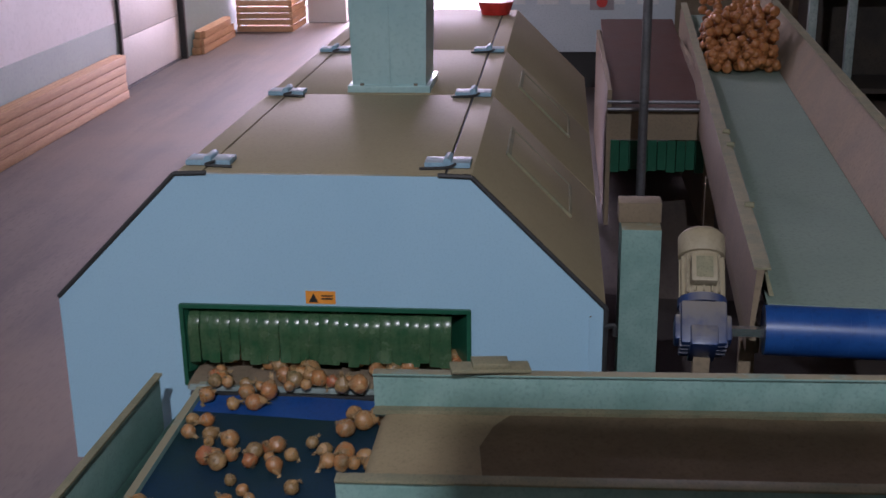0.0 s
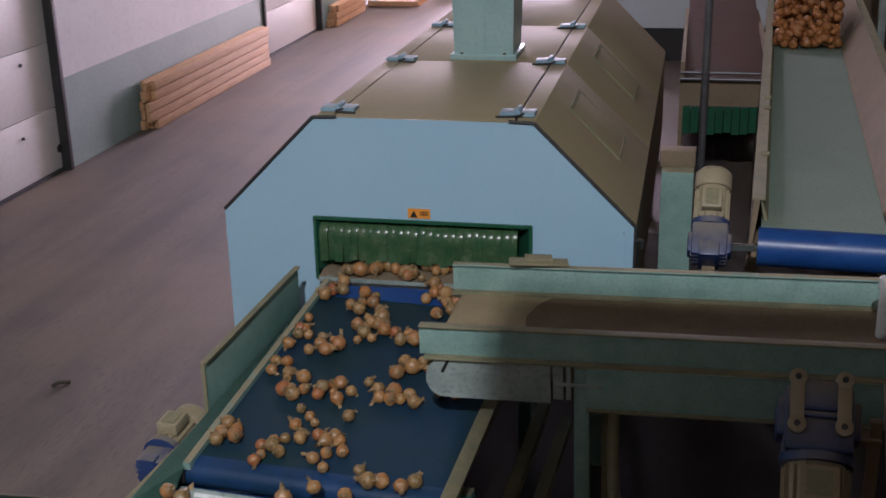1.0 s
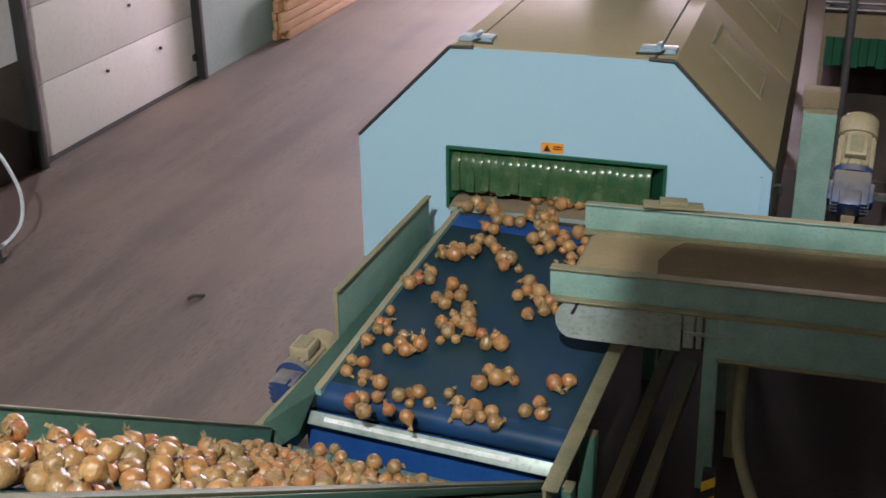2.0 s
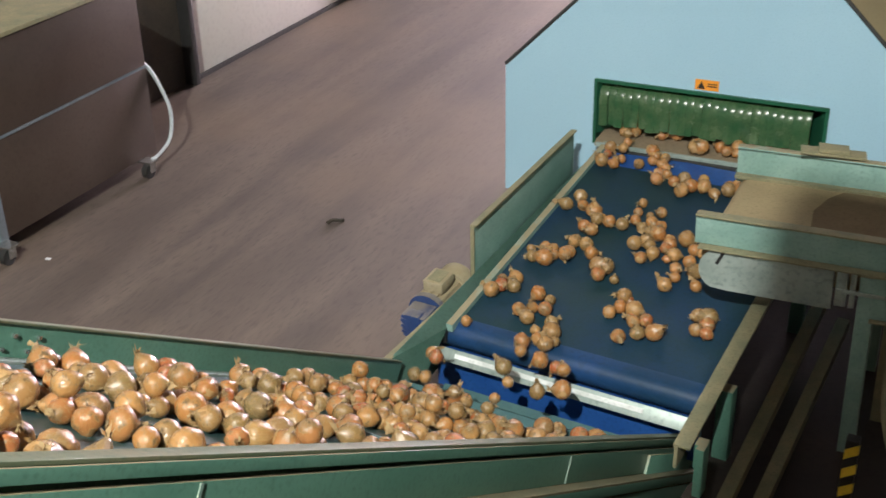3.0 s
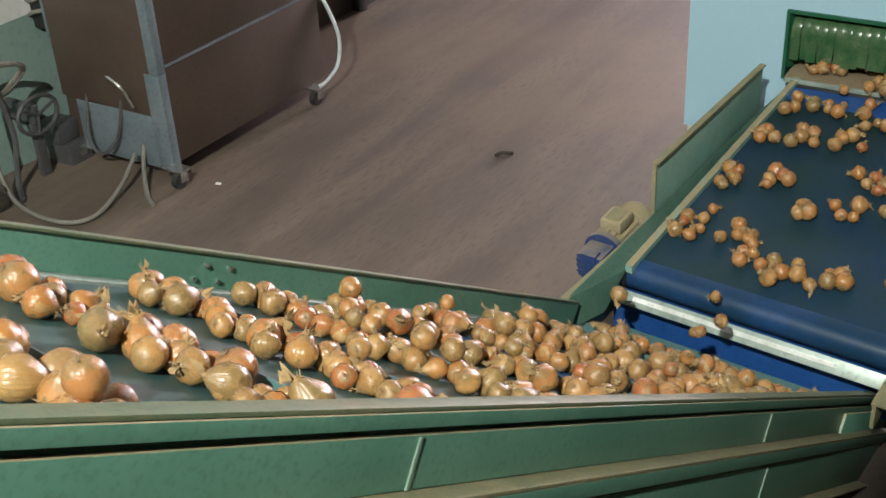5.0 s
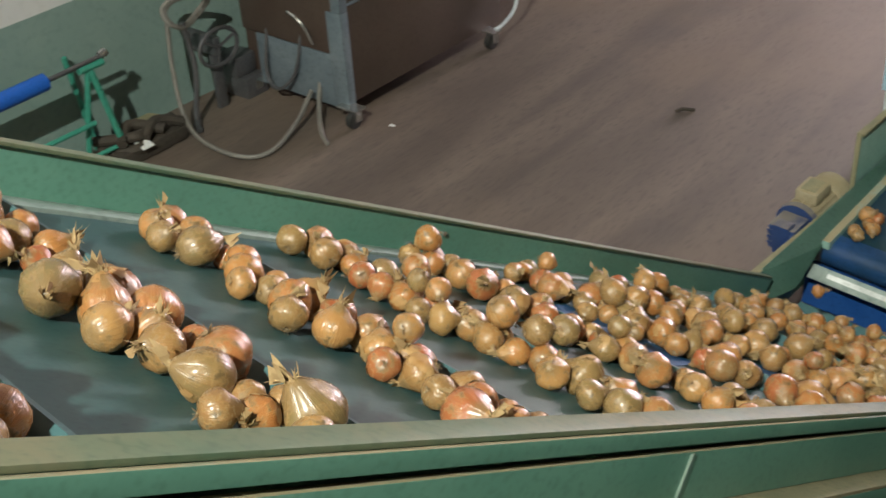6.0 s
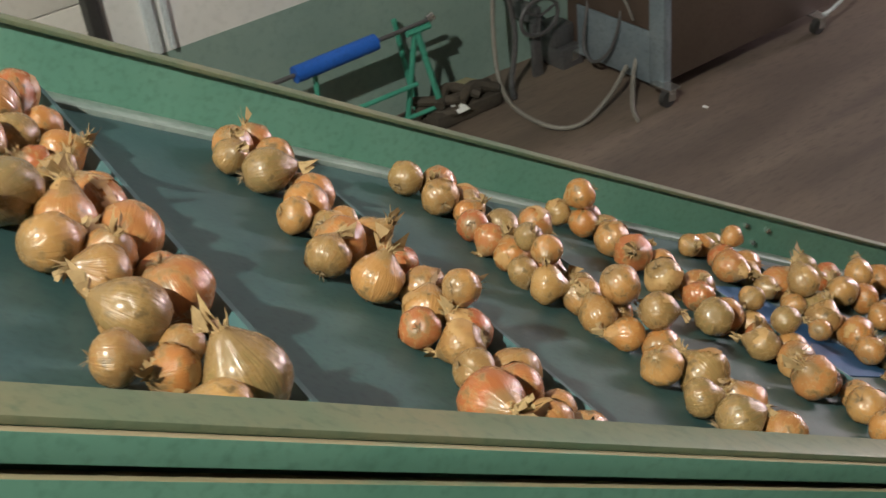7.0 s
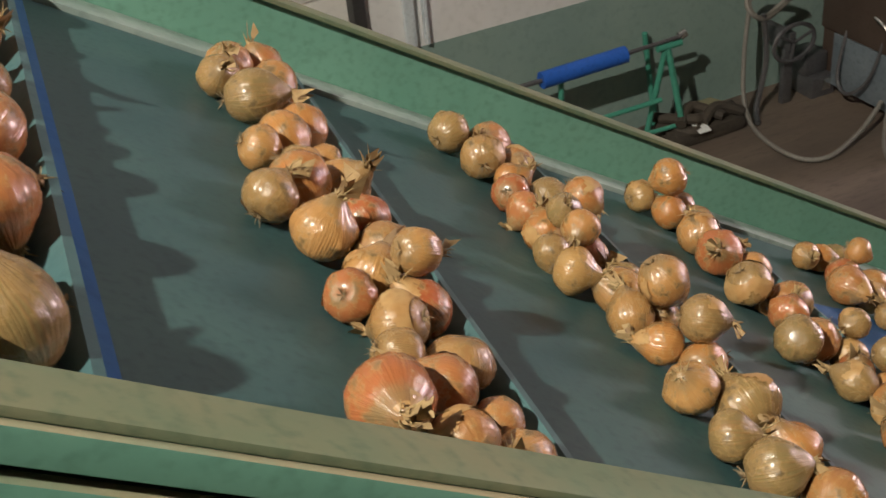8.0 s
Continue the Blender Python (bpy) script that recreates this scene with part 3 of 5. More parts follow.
def build_outfeed():
    cv = thing("outfeed_conveyor", "short blue belt conveyor between dusty green side boards", "conveyor", BF)
    bm = bmesh.new()
    r = 0.055
    pts = [(1.84, za(1.84)), (1.87, za(1.84) - 0.015), (1.88, za(1.84) - r), (1.85, za(1.84) - 2 * r)]
    cz = za(0.36) - r
    pts += [(0.36 - r * math.sin(a), cz - r * math.cos(a)) for a in [math.pi * k / 8 for k in range(0, 9)]]
    prism(bm, pts, 0.095, 1.155, axis="x")
    belt = part("belt", bm, M["belt_a"], cv, "dark blue-green rubber belt")
    bm = bmesh.new()
    rr = r + 0.0012
    arc = [(0.36 - rr * math.sin(a), cz - rr * math.cos(a)) for a in [math.pi * k / 10 for k in range(1, 10)]]
    prism(bm, [(0.36, cz - rr)] + arc + [(0.385, za(0.385) + 0.0012), (0.385, za(0.385) - 0.004), (0.36, cz - 0.01)], 0.098, 1.15, axis="x")
    part("belt_head", bm, M["drum_blue"], belt, "bright blue belt over the drum")
    bm = bmesh.new()
    prism(bm, [(1.70, za(1.70) + 0.0012), (1.84, za(1.84) + 0.0012), (1.84, za(1.84) - 0.004), (1.70, za(1.70) - 0.004)], 0.098, 1.15, axis="x")
    part("belt_inlet", bm, M["blue_belt"], belt, "bright blue belt under the outlet")
    bm = bmesh.new()
    prism(bm, [(0.71, 0.40), (1.72, 0.50), (1.72, 0.722), (0.712, 0.654)], -0.012, 0.0, axis="x")
    part("side_board", bm, M["pale_green"], cv, "tall pale green side board", bevel=0.002)
    bm = bmesh.new()
    prism(bm, [(0.712, 0.654), (1.72, 0.722), (1.72, 0.730), (0.712, 0.662)], -0.016, 0.012, axis="x")
    prism(bm, [(0.706, 0.40), (0.711, 0.40), (0.711, 0.66), (0.706, 0.66)], -0.014, 0.004, axis="x")
    part("board_lip", bm, M["lip"], cv, "dusty folded lip")
    bm = bmesh.new()
    prism(bm, [(0.0, 0.10), (1.70, 0.28), (1.70, 0.49), (0.705, 0.398), (0.0, 0.388)], -0.010, 0.004, axis="x")
    part("side_panel", bm, M["green"], cv, "green side panel")
    bm = bmesh.new()
    prism(bm, [(0.0, 0.388), (0.705, 0.399), (0.705, 0.407), (0.0, 0.396)], -0.016, 0.014, axis="x")
    part("panel_lip", bm, M["lip"], cv)
    # the inner sheet from the lip to the belt's edge, cut off slanting at the drum
    bm = bmesh.new()
    v = [bm.verts.new(p) for p in ((0.006, 0.0, 0.392), (0.006, 1.70, 0.505), (0.104, 1.84, za(1.84) + 0.008), (0.104, 0.30, za(0.30) + 0.004), (0.092, 0.16, 0.29), (0.006, -0.05, 0.26))]
    bm.faces.new((v[0], v[1], v[2], v[3]))
    bm.faces.new((v[5], v[0], v[3], v[4]))
    bmesh.ops.solidify(bm, geom=bm.faces[:], thickness=0.005)
    part("inner_sheet", bm, M["sheet_green"], cv, "green inner sheet beside the belt")
    part("drum_bearing", boxes(((0.075, 0.29, 0.34), (0.102, 0.36, 0.405))), M["black"], cv, "black drum bearing", bevel=0.006)
    bm = bmesh.new()
    prism(bm, [(0.30, za(0.30) - 0.01), (1.86, za(1.86) - 0.01), (1.86, za(1.86) + 0.022), (0.30, za(0.30) + 0.022)], 0.098, 0.128, axis="x")
    part("skirt", bm, M["pale_green"], cv, "dusty green skirt along the belt")
    bm = bmesh.new()
    prism(bm, [(0.02, 0.30), (1.5, 0.43), (1.5, za(1.5) + 0.03), (0.02, za(0.02) + 0.02)], 1.16, 1.172, axis="x")
    prism(bm, [(0.02, za(0.02) + 0.02), (1.5, za(1.5) + 0.03), (1.5, za(1.5) + 0.038), (0.02, za(0.02) + 0.028)], 1.155, 1.215, axis="x")
    part("right_side", bm, M["lip"], cv, "dusty side rail")
    bm = boxes(((1.22, 0.05, 0.30), (1.26, 0.10, 0.40)), ((1.24, 0.0, 0.22), (1.27, 0.06, 0.42)))
    part("bracket", bm, M["green"], cv, bevel=0.003)
    # scraper strip under the head drum
    m = Matrix.Translation((0, 0.285, 0.295)) @ pose(0, 0, 0, -35)
    strip = part("scraper_bar", boxes(((0.075, -0.012, -0.028), (1.15, 0.0, 0.028)), m=m), M["galv"], cv, "dull galvanised scraper bar", bevel=0.003)
    # the strip's bright reflection is painted on, over worn steel
    part("scraper_strip", boxes(((0.15, -0.018, -0.006), (0.95, -0.0125, 0.012)), m=m), M["glint_strip"], strip, "worn steel strip, its white reflections put into the colour")
    part("under_sheet", boxes(((0.03, 0.34, 0.10), (1.15, 0.36, 0.29))), M["blue_belt"], cv, "bright blue belt underside")
    for x in (0.04, 1.18):
        for y in (0.55, 1.6):
            part("leg", boxes(((x - 0.03, y - 0.03, 0.0), (x + 0.03, y + 0.03, 0.32 if y < 1 else 0.46))), M["green"], cv, bevel=0.003)
    for x, z0, z1 in ((1.30, 0.10, 0.30), (1.40, 0.04, 0.22)):
        bm = bmesh.new()
        prism(bm, [(0.0, z0), (1.35, z1), (1.35, z1 + 0.05), (0.0, z0 + 0.05)], x, x + 0.05, axis="x")
        part("under_beam", bm, M["lip"], cv, "dusty beam beside the belt")
    return cv


build_outfeed()


def loop_pose(s):
    """Pose in the elevator's frame of a point of its belt, s metres up the slope, round the drums at both ends."""
    top, arc = B_HEAD - B_TAIL, math.pi * B_DRUM
    u = (s - B_TAIL) % (2 * (top + arc))
    zc = BELT_DEPTH - B_DRUM
    if u <= top:
        return pose(0, -(B_TAIL + u), BELT_DEPTH)
    if u <= top + arc:
        a = (u - top) / B_DRUM
        return pose(0, -B_HEAD - B_DRUM * math.sin(a), zc + B_DRUM * math.cos(a), math.degrees(a))
    if u <= 2 * top + arc:
        return pose(0, -(B_HEAD - (u - top - arc)), zc - B_DRUM, 180)
    a = math.pi + (u - 2 * top - arc) / B_DRUM
    return pose(0, -B_TAIL - B_DRUM * math.sin(a), zc + B_DRUM * math.cos(a), math.degrees(a))


def cleat_s(k, t):
    return 4.164 - PITCH * k + B_SPEED * (t - 8.0)


CLEATS = []
# patches where the belt's blue shows bare, downhill of some cleats: across from, to; down the slope from, to
SPLICES = {3: (0.30, 0.66, 0.10, 0.30), 4: (0.62, 0.96, 0.12, 0.30), 8: (0.2, 0.5, 0.1, 0.28)}


def build_elevator():
    ev = thing("cleated_elevator", "steep green elevator conveyor with a cleated belt and dusty rails", "conveyor", BS)
    top, tail, wd = B_HEAD, B_TAIL - 0.15, B_WIDTH
    bm = bmesh.new()
    zc = BELT_DEPTH - B_DRUM
    pts = [(-B_HEAD - B_DRUM * math.sin(a), zc + B_DRUM * math.cos(a)) for a in [math.pi * k / 8 for k in range(9)]]
    pts += [(-B_TAIL + B_DRUM * math.sin(a), zc - B_DRUM * math.cos(a)) for a in [math.pi * k / 8 for k in range(9)]]
    prism(bm, pts, 0.075, wd - 0.03, axis="x")
    part("belt", bm, M["belt_b"], ev, "dull green rubber belt with dark scuffs")

    def strip(name, mat, x0, x1, z0, z1, label="", y0=None, y1=None):
        return part(name, boxes(((x0, -top if y0 is None else y0, z0), (x1, -tail if y1 is None else y1, z1))), mat, ev, label, bevel=0.002)
    # west rail, with a bright strip at the belt's edge
    strip("rail_panel", M["green"], 0.012, 0.022, -0.30, -0.006, "scuffed green rail panel", y1=0.02)
    strip("rail_lip", M["rail_lip"], 0.0, 0.032, -0.007, 0.0, "dusty folded lip", y1=0.0)
    strip("edge_strip", M["galv"], 0.023, 0.072, BELT_DEPTH - 0.008, BELT_DEPTH + 0.007, "bright worn edge strip")
    # east rail: lip, slot, ledge, slot, deep panel
    strip("rail_panel", M["green"], wd + 0.006, wd + 0.018, -0.3000, -0.0060, "scuffed green rail panel")
    strip("rail_lip", M["rail_lip"], wd, wd + 0.040, -0.0070, 0.0000, "dusty folded lip")
    strip("lip_fold", M["green"], wd + 0.038, wd + 0.045, -0.0300, -0.0075)
    strip("frame_panel", M["green"], wd + 0.030, wd + 0.042, -0.1250, -0.0420, "green frame panel")
    strip("frame_ledge", M["lip"], wd + 0.030, wd + 0.085, -0.1330, -0.1260, "dusty frame ledge")
    strip("ledge_fold", M["green"], wd + 0.078, wd + 0.085, -0.1650, -0.1335)
    strip("lower_panel", M["green"], wd + 0.060, wd + 0.072, -0.3000, -0.1750, "green lower panel")
    strip("lower_ledge", M["lip"], wd + 0.060, wd + 0.110, -0.3080, -0.3010)
    strip("frame_beam", M["green"], 0.03, 0.07, -0.345, -0.26)
    for y in (-0.6, -1.9, -3.2, -4.4, -5.3):
        part("cross_member", boxes(((0.03, y - 0.03, -0.345), (wd + 0.05, y + 0.03, -0.30))), M["green"], ev)
    for y, z in ((-1.90, -0.035), (-1.93, -0.07), (-1.98, -0.035), (-2.01, -0.07)):
        bm = bmesh.new()
        rod(bm, (0.021, y, z), (0.030, y, z), 0.006, 8)
        part("bolt", bm, M["steel"], ev)
    for y in (-0.9, -2.6, -4.3):
        part("joint", boxes(((wd + 0.0425, y - 0.004, -0.124), (wd + 0.0445, y + 0.004, -0.044)), ((wd + 0.0725, y - 0.004, -0.30), (wd + 0.0745, y + 0.004, -0.176))), M["pale_green"], ev)
    # legs to the floor, upright in the hall
    up = pose(0, 0, 0, TILT)
    for x in (0.0, wd + 0.06):
        for y in (-1.9, -3.9, -5.2):
            h = (0.40 - y * math.sin(radians(TILT))) - 0.27 * math.cos(radians(TILT))
            m = Matrix.Translation((x, y, -0.27)) @ up
            part("leg", boxes(((-0.03, -0.04, -h), (0.03, 0.04, 0.05)), m=m), M["green"], ev, bevel=0.003)
    part("tail_guard", boxes(((wd + 0.02, -0.1, -0.2), (wd + 0.05, 0.5, -0.06))), M["green"], ev, bevel=0.003)
    # the cleats, which travel round with the belt
    bm = bmesh.new()
    prism(bm, [(0.024, 0.0), (0.017, 0.031), (0.008, 0.032), (-0.008, 0.0)], 0.085, wd - 0.04, axis="x")
    me = mesh_of("cleat", bm, M["cleat"])
    bm = bmesh.new()
    prism(bm, [(0.044, 0.0005), (0.044, 0.002), (0.0245, 0.006), (0.0245, 0.0005)], 0.085, wd - 0.04, axis="x")
    bl = mesh_of("blue_weld", bm, M["weld"])
    total = 2 * (B_HEAD - B_TAIL + math.pi * B_DRUM)
    for k in range(-3, int(total / PITCH) - 3):
        c = new("cleat", me)
        c.parent = ev
        w = new("blue_weld", bl)
        w.parent = c
        if k in SPLICES:
            x0, x1, y0, y1 = SPLICES[k]
            b2 = bmesh.new()
            prism(b2, [(x0 + 0.03, y0), (x1, y0 + 0.01), (x1 - 0.02, y1), (x0, y1 - 0.03)], 0.0008, 0.0022, axis="z")
            part("bare_patch", b2, M["weld"], c, "bright blue bare patch of the belt")
        CLEATS.append((c, k))
    return ev


build_elevator()


# ---- onions ----
def keep_largest(bm):
    """Keeps the one largest connected flake."""
    left, best = set(bm.faces), set()
    while left:
        todo = [left.pop()]
        flake = set(todo)
        while todo:
            for e in todo.pop().edges:
                for f in e.link_faces:
                    if f in left:
                        left.discard(f)
                        flake.add(f)
                        todo.append(f)
        if len(flake) > len(best):
            best = flake
    bmesh.ops.delete(bm, geom=[f for f in bm.faces if f not in best], context='FACES')


def onion_meshes(n=12):
    out = []
    for i in range(n):
        rnd = random.Random(100 + i)
        bm = bmesh.new()
        bmesh.ops.create_uvsphere(bm, u_segments=22, v_segments=14, radius=1)
        flat, neck, slim = rnd.uniform(0.84, 1.14), rnd.uniform(0.06, 0.26), rnd.uniform(0.05, 0.28)
        off = Vector((rnd.uniform(0, 50), 0, 0))
        for v in bm.verts:
            p = v.co.copy()
            th = math.acos(max(-1, min(1, p.z)))
            v.co.z *= flat
            if p.z > 0.72:
                f = (p.z - 0.72) / 0.28
                v.co.z += neck * f * f * 1.6
            if p.z < -0.93:
                v.co.z += 0.06
            w = 1 - slim * max(0, p.z - 0.25) ** 1.4 + 0.085 * noise.noise(p * 1.6 + off) + 0.018 * math.sin(9 * math.atan2(p.y, p.x) + i) * math.sin(th)
            v.co.x *= w
            v.co.y *= w * rnd.uniform(0.999, 1.001)
        bulb = mesh_of("onion_bulb", bm, M["onion"], True)
        for p in bulb.polygons:
            p.use_smooth = True
        top = flat + neck * 1.4
        bm = bmesh.new()
        n, rings = 14, []
        lean = Vector((rnd.uniform(-0.35, 0.35), rnd.uniform(-0.35, 0.35), 0))
        long = [rnd.uniform(0.18, 0.72) * (1.45 if k % 3 == 0 else 0.6) for k in range(n)]
        wide = [rnd.uniform(0.05, 0.48) for k in range(n)]
        for j in range(5):
            f = j / 4
            ring = []
            for k in range(n):
                a = 2 * math.pi * k / n + 0.5 * f * math.sin(3.1 * k)
                rad = 0.24 - 0.15 * min(1, 2 * f) + wide[k] * max(0, f - 0.35)
                ring.append(bm.verts.new(Vector((rad * math.cos(a), rad * math.sin(a), top - 0.24 + 0.14 * min(1, 2 * f) + long[k] * f)) + lean * f * f))
            rings.append(ring)
        for r1, r2 in zip(rings, rings[1:]):
            for k in range(n):
                if r1 is rings[0] or r1 is rings[1] or k % 2 == 0 or rnd.random() < 0.25:
                    bm.faces.new((r1[k], r1[(k + 1) % n], r2[(k + 1) % n], r2[k]))
        husk = mesh_of("dry_neck", bm, M["husk"], True)
        bm = bmesh.new()
        for k in range(18):
            a, sp = rnd.uniform(0, 6.28), rnd.uniform(0.15, 0.75)
            ln = rnd.uniform(0.25, 0.8)
            d = Vector((math.cos(a) * sp, math.sin(a) * sp, rnd.uniform(0.15, 1.0))) * ln + lean * 0.6
            mid = Vector((0.10 * math.cos(a), 0.10 * math.sin(a), top - 0.16)) + d * 0.5 + Vector((rnd.uniform(-0.1, 0.1), rnd.uniform(-0.1, 0.1), 0.05))
            rod(bm, (0.12 * math.cos(a), 0.12 * math.sin(a), top - 0.22), mid, 0.030, 4, 0.022)
            rod(bm, mid, mid + d * 0.5 + Vector((rnd.uniform(-0.15, 0.15), rnd.uniform(-0.15, 0.15), rnd.uniform(-0.2, 0.05))), 0.022, 4, 0.006)
        straw = mesh_of("straw_tuft", bm, M["straw"])
        bm = bmesh.new()
        bmesh.ops.create_uvsphere(bm, u_segments=44, v_segments=28, radius=1)
        shift = Vector((rnd.uniform(0, 90), 3.0, 0))
        gone = [f for f in bm.faces if noise.noise(f.calc_center_median() * 1.15 + shift) < 0.15 + 0.16 * noise.noise(f.calc_center_median() * 5.0 + shift) or f.calc_center_median().z < -0.8]
        bmesh.ops.delete(bm, geom=gone, context='FACES')
        keep_largest(bm)
        for v in bm.verts:
            p = v.co.copy()
            w = (1 - slim * max(0, p.z - 0.25) ** 1.4 + 0.085 * noise.noise(p * 1.6 + off)) * (1.012 + 0.045 * abs(noise.noise(p * 3.1 + shift)))
            edge = 0.012 if v.is_boundary else 0.0
            v.co = Vector((p.x * (w + edge), p.y * (w + edge), p.z * flat * (w + edge)))
            if p.z > 0.72:
                v.co.z += neck * ((p.z - 0.72) / 0.28) ** 2 * 1.6
        loose = mesh_of("loose_skin", bm, M["loose"], True)
        bm = bmesh.new()
        for k in range(16):
            a = rnd.uniform(0, 6.28)
            d = Vector((math.cos(a), math.sin(a), -rnd.uniform(0.3, 1.0))) * rnd.uniform(0.15, 0.4)
            rod(bm, (0, 0, -flat * 0.88), Vector((0, 0, -flat * 0.92)) + d, 0.026, 4, 0.006)
        root = mesh_of("root_tuft", bm, M["root"])
        out.append((bulb, husk, root, loose, straw))
    return out


ONION_KINDS = onion_meshes()
ONIONS = []


def make_onion(rnd, r, group):
    bulb, husk, root, loose, straw = ONION_KINDS[rnd.randrange(len(ONION_KINDS))]
    ob = tagged(new("onion", bulb), "golden-brown onion with dry papery skin", "onion", group)
    sc = Matrix.Scale(r, 4)
    for nm, me, chance in (("dry_neck", husk, 0.92), ("root_tuft", root, 0.85), ("loose_skin", loose, 0.6), ("straw_tuft", straw, 0.75)):
        if rnd.random() < chance:
            c = new(nm, me)
            c.parent = ob
    ob.scale = (r, r, r)
    return ob


def lay_row(rnd, n, lo, hi):
    """n onions along a cleat between lo and hi, each rolled down as far as it goes. Gives (across, uphill of the cleat, radius)."""
    done = []
    for _ in range(n):
        r = min(max(rnd.gauss(0.0285, 0.0048), 0.019), 0.037)
        best = None
        for _k in range(9):
            x = rnd.uniform(lo + r, hi - r)
            d = r + 0.006
            for _j in range(30):
                hit = [o for o in done if (o[0] - x) ** 2 + (o[1] - d) ** 2 < (0.97 * (o[2] + r)) ** 2]
                if not hit:
                    break
                o = hit[0]
                d = max(d, o[1] + math.sqrt(max((0.97 * (o[2] + r)) ** 2 - (o[0] - x) ** 2, 0)) + 1e-4)
            if best is None or d < best[1]:
                best = (x, d, r)
        if best[1] < PITCH - 0.07:
            done.append(best)
    return done


SPOTS = [(0, 0), (1, 0.1), (0.5, 0.9), (-0.5, 0.85), (-0.55, -0.8), (0.5, -0.85), (-1.05, 0.0), (1.5, 0.9), (0.1, 1.8)]


def lying(rnd):
    """An onion on its side, its neck pointing any way along the belt or somewhat up or down."""
    return pose(0, 0, 0, 0, 0, rnd.uniform(0, 360)) @ pose(0, 0, 0, rnd.gauss(84, 28)) @ pose(0, 0, 0, 0, 0, rnd.uniform(0, 360))


TOP_LAYER = {-1: 8, 0: 2, 1: 8, 2: 12}


def build_onions():
    rnd = random.Random(11)
    # cleats by the time at which they pass the foot of the slope
    for k in range(-3, 13):
        foot = 8.0 + (PITCH * k - 4.164) / B_SPEED
        many = 28 if k < 9 else 24
        clumps = [(0.20 + 0.155 * j + rnd.uniform(-0.045, 0.045), foot + rnd.uniform(-0.33, 0.33), []) for j in range(6)]
        for x, d, r in lay_row(rnd, many, 0.10, B_WIDTH - 0.06):
            c = min(clumps, key=lambda q: abs(q[0] - x) + 0.03 * len(q[2]) + rnd.uniform(0, 0.05))
            px, py = SPOTS[len(c[2]) % len(SPOTS)]
            c[2].append(r)
            xa = c[0] + px * 0.062 + rnd.uniform(-0.02, 0.02)
            land = c[1] + (py * 0.062 + rnd.uniform(-0.02, 0.02)) / A_SPEED
            turn = lying(rnd)
            ONIONS.append((make_onion(rnd, r, "onions on the belts"), k, x, d, r, land, turn, xa - x, 0.0))
        # onions that lie on top of the others, in the hollows of the row
        row = [o for o in ONIONS if o[1] == k]
        for _ in range(TOP_LAYER.get(k, 22 if k < 3 else 16)):
            a = row[rnd.randrange(len(row))]
            near = sorted((o for o in row if o is not a), key=lambda o: (o[2] - a[2]) ** 2 + (o[3] - a[3]) ** 2)[0]
            r = rnd.uniform(0.021, 0.031)
            x, d = (a[2] + near[2]) / 2, (a[3] + near[3]) / 2
            lift, held = 0.0, 0
            for o in row:
                gap = (o[4] + r) ** 2 * 0.92 - (o[2] - x) ** 2 - (o[3] - d) ** 2
                if gap > 0:
                    held += 1
                    lift = max(lift, o[8] + (o[4] - r) * 0.95 + math.sqrt(gap))
            if lift > 0.048 or held < 2 or not 0.09 < x < B_WIDTH - 0.07:
                continue
            turn = lying(rnd)
            o = (make_onion(rnd, r, "onions on the belts"), k, x, d, r, a[5] + rnd.uniform(0.1, 0.3), turn, rnd.uniform(-0.05, 0.05), lift)
            ONIONS.append(o)
            row.append(o)


build_onions()


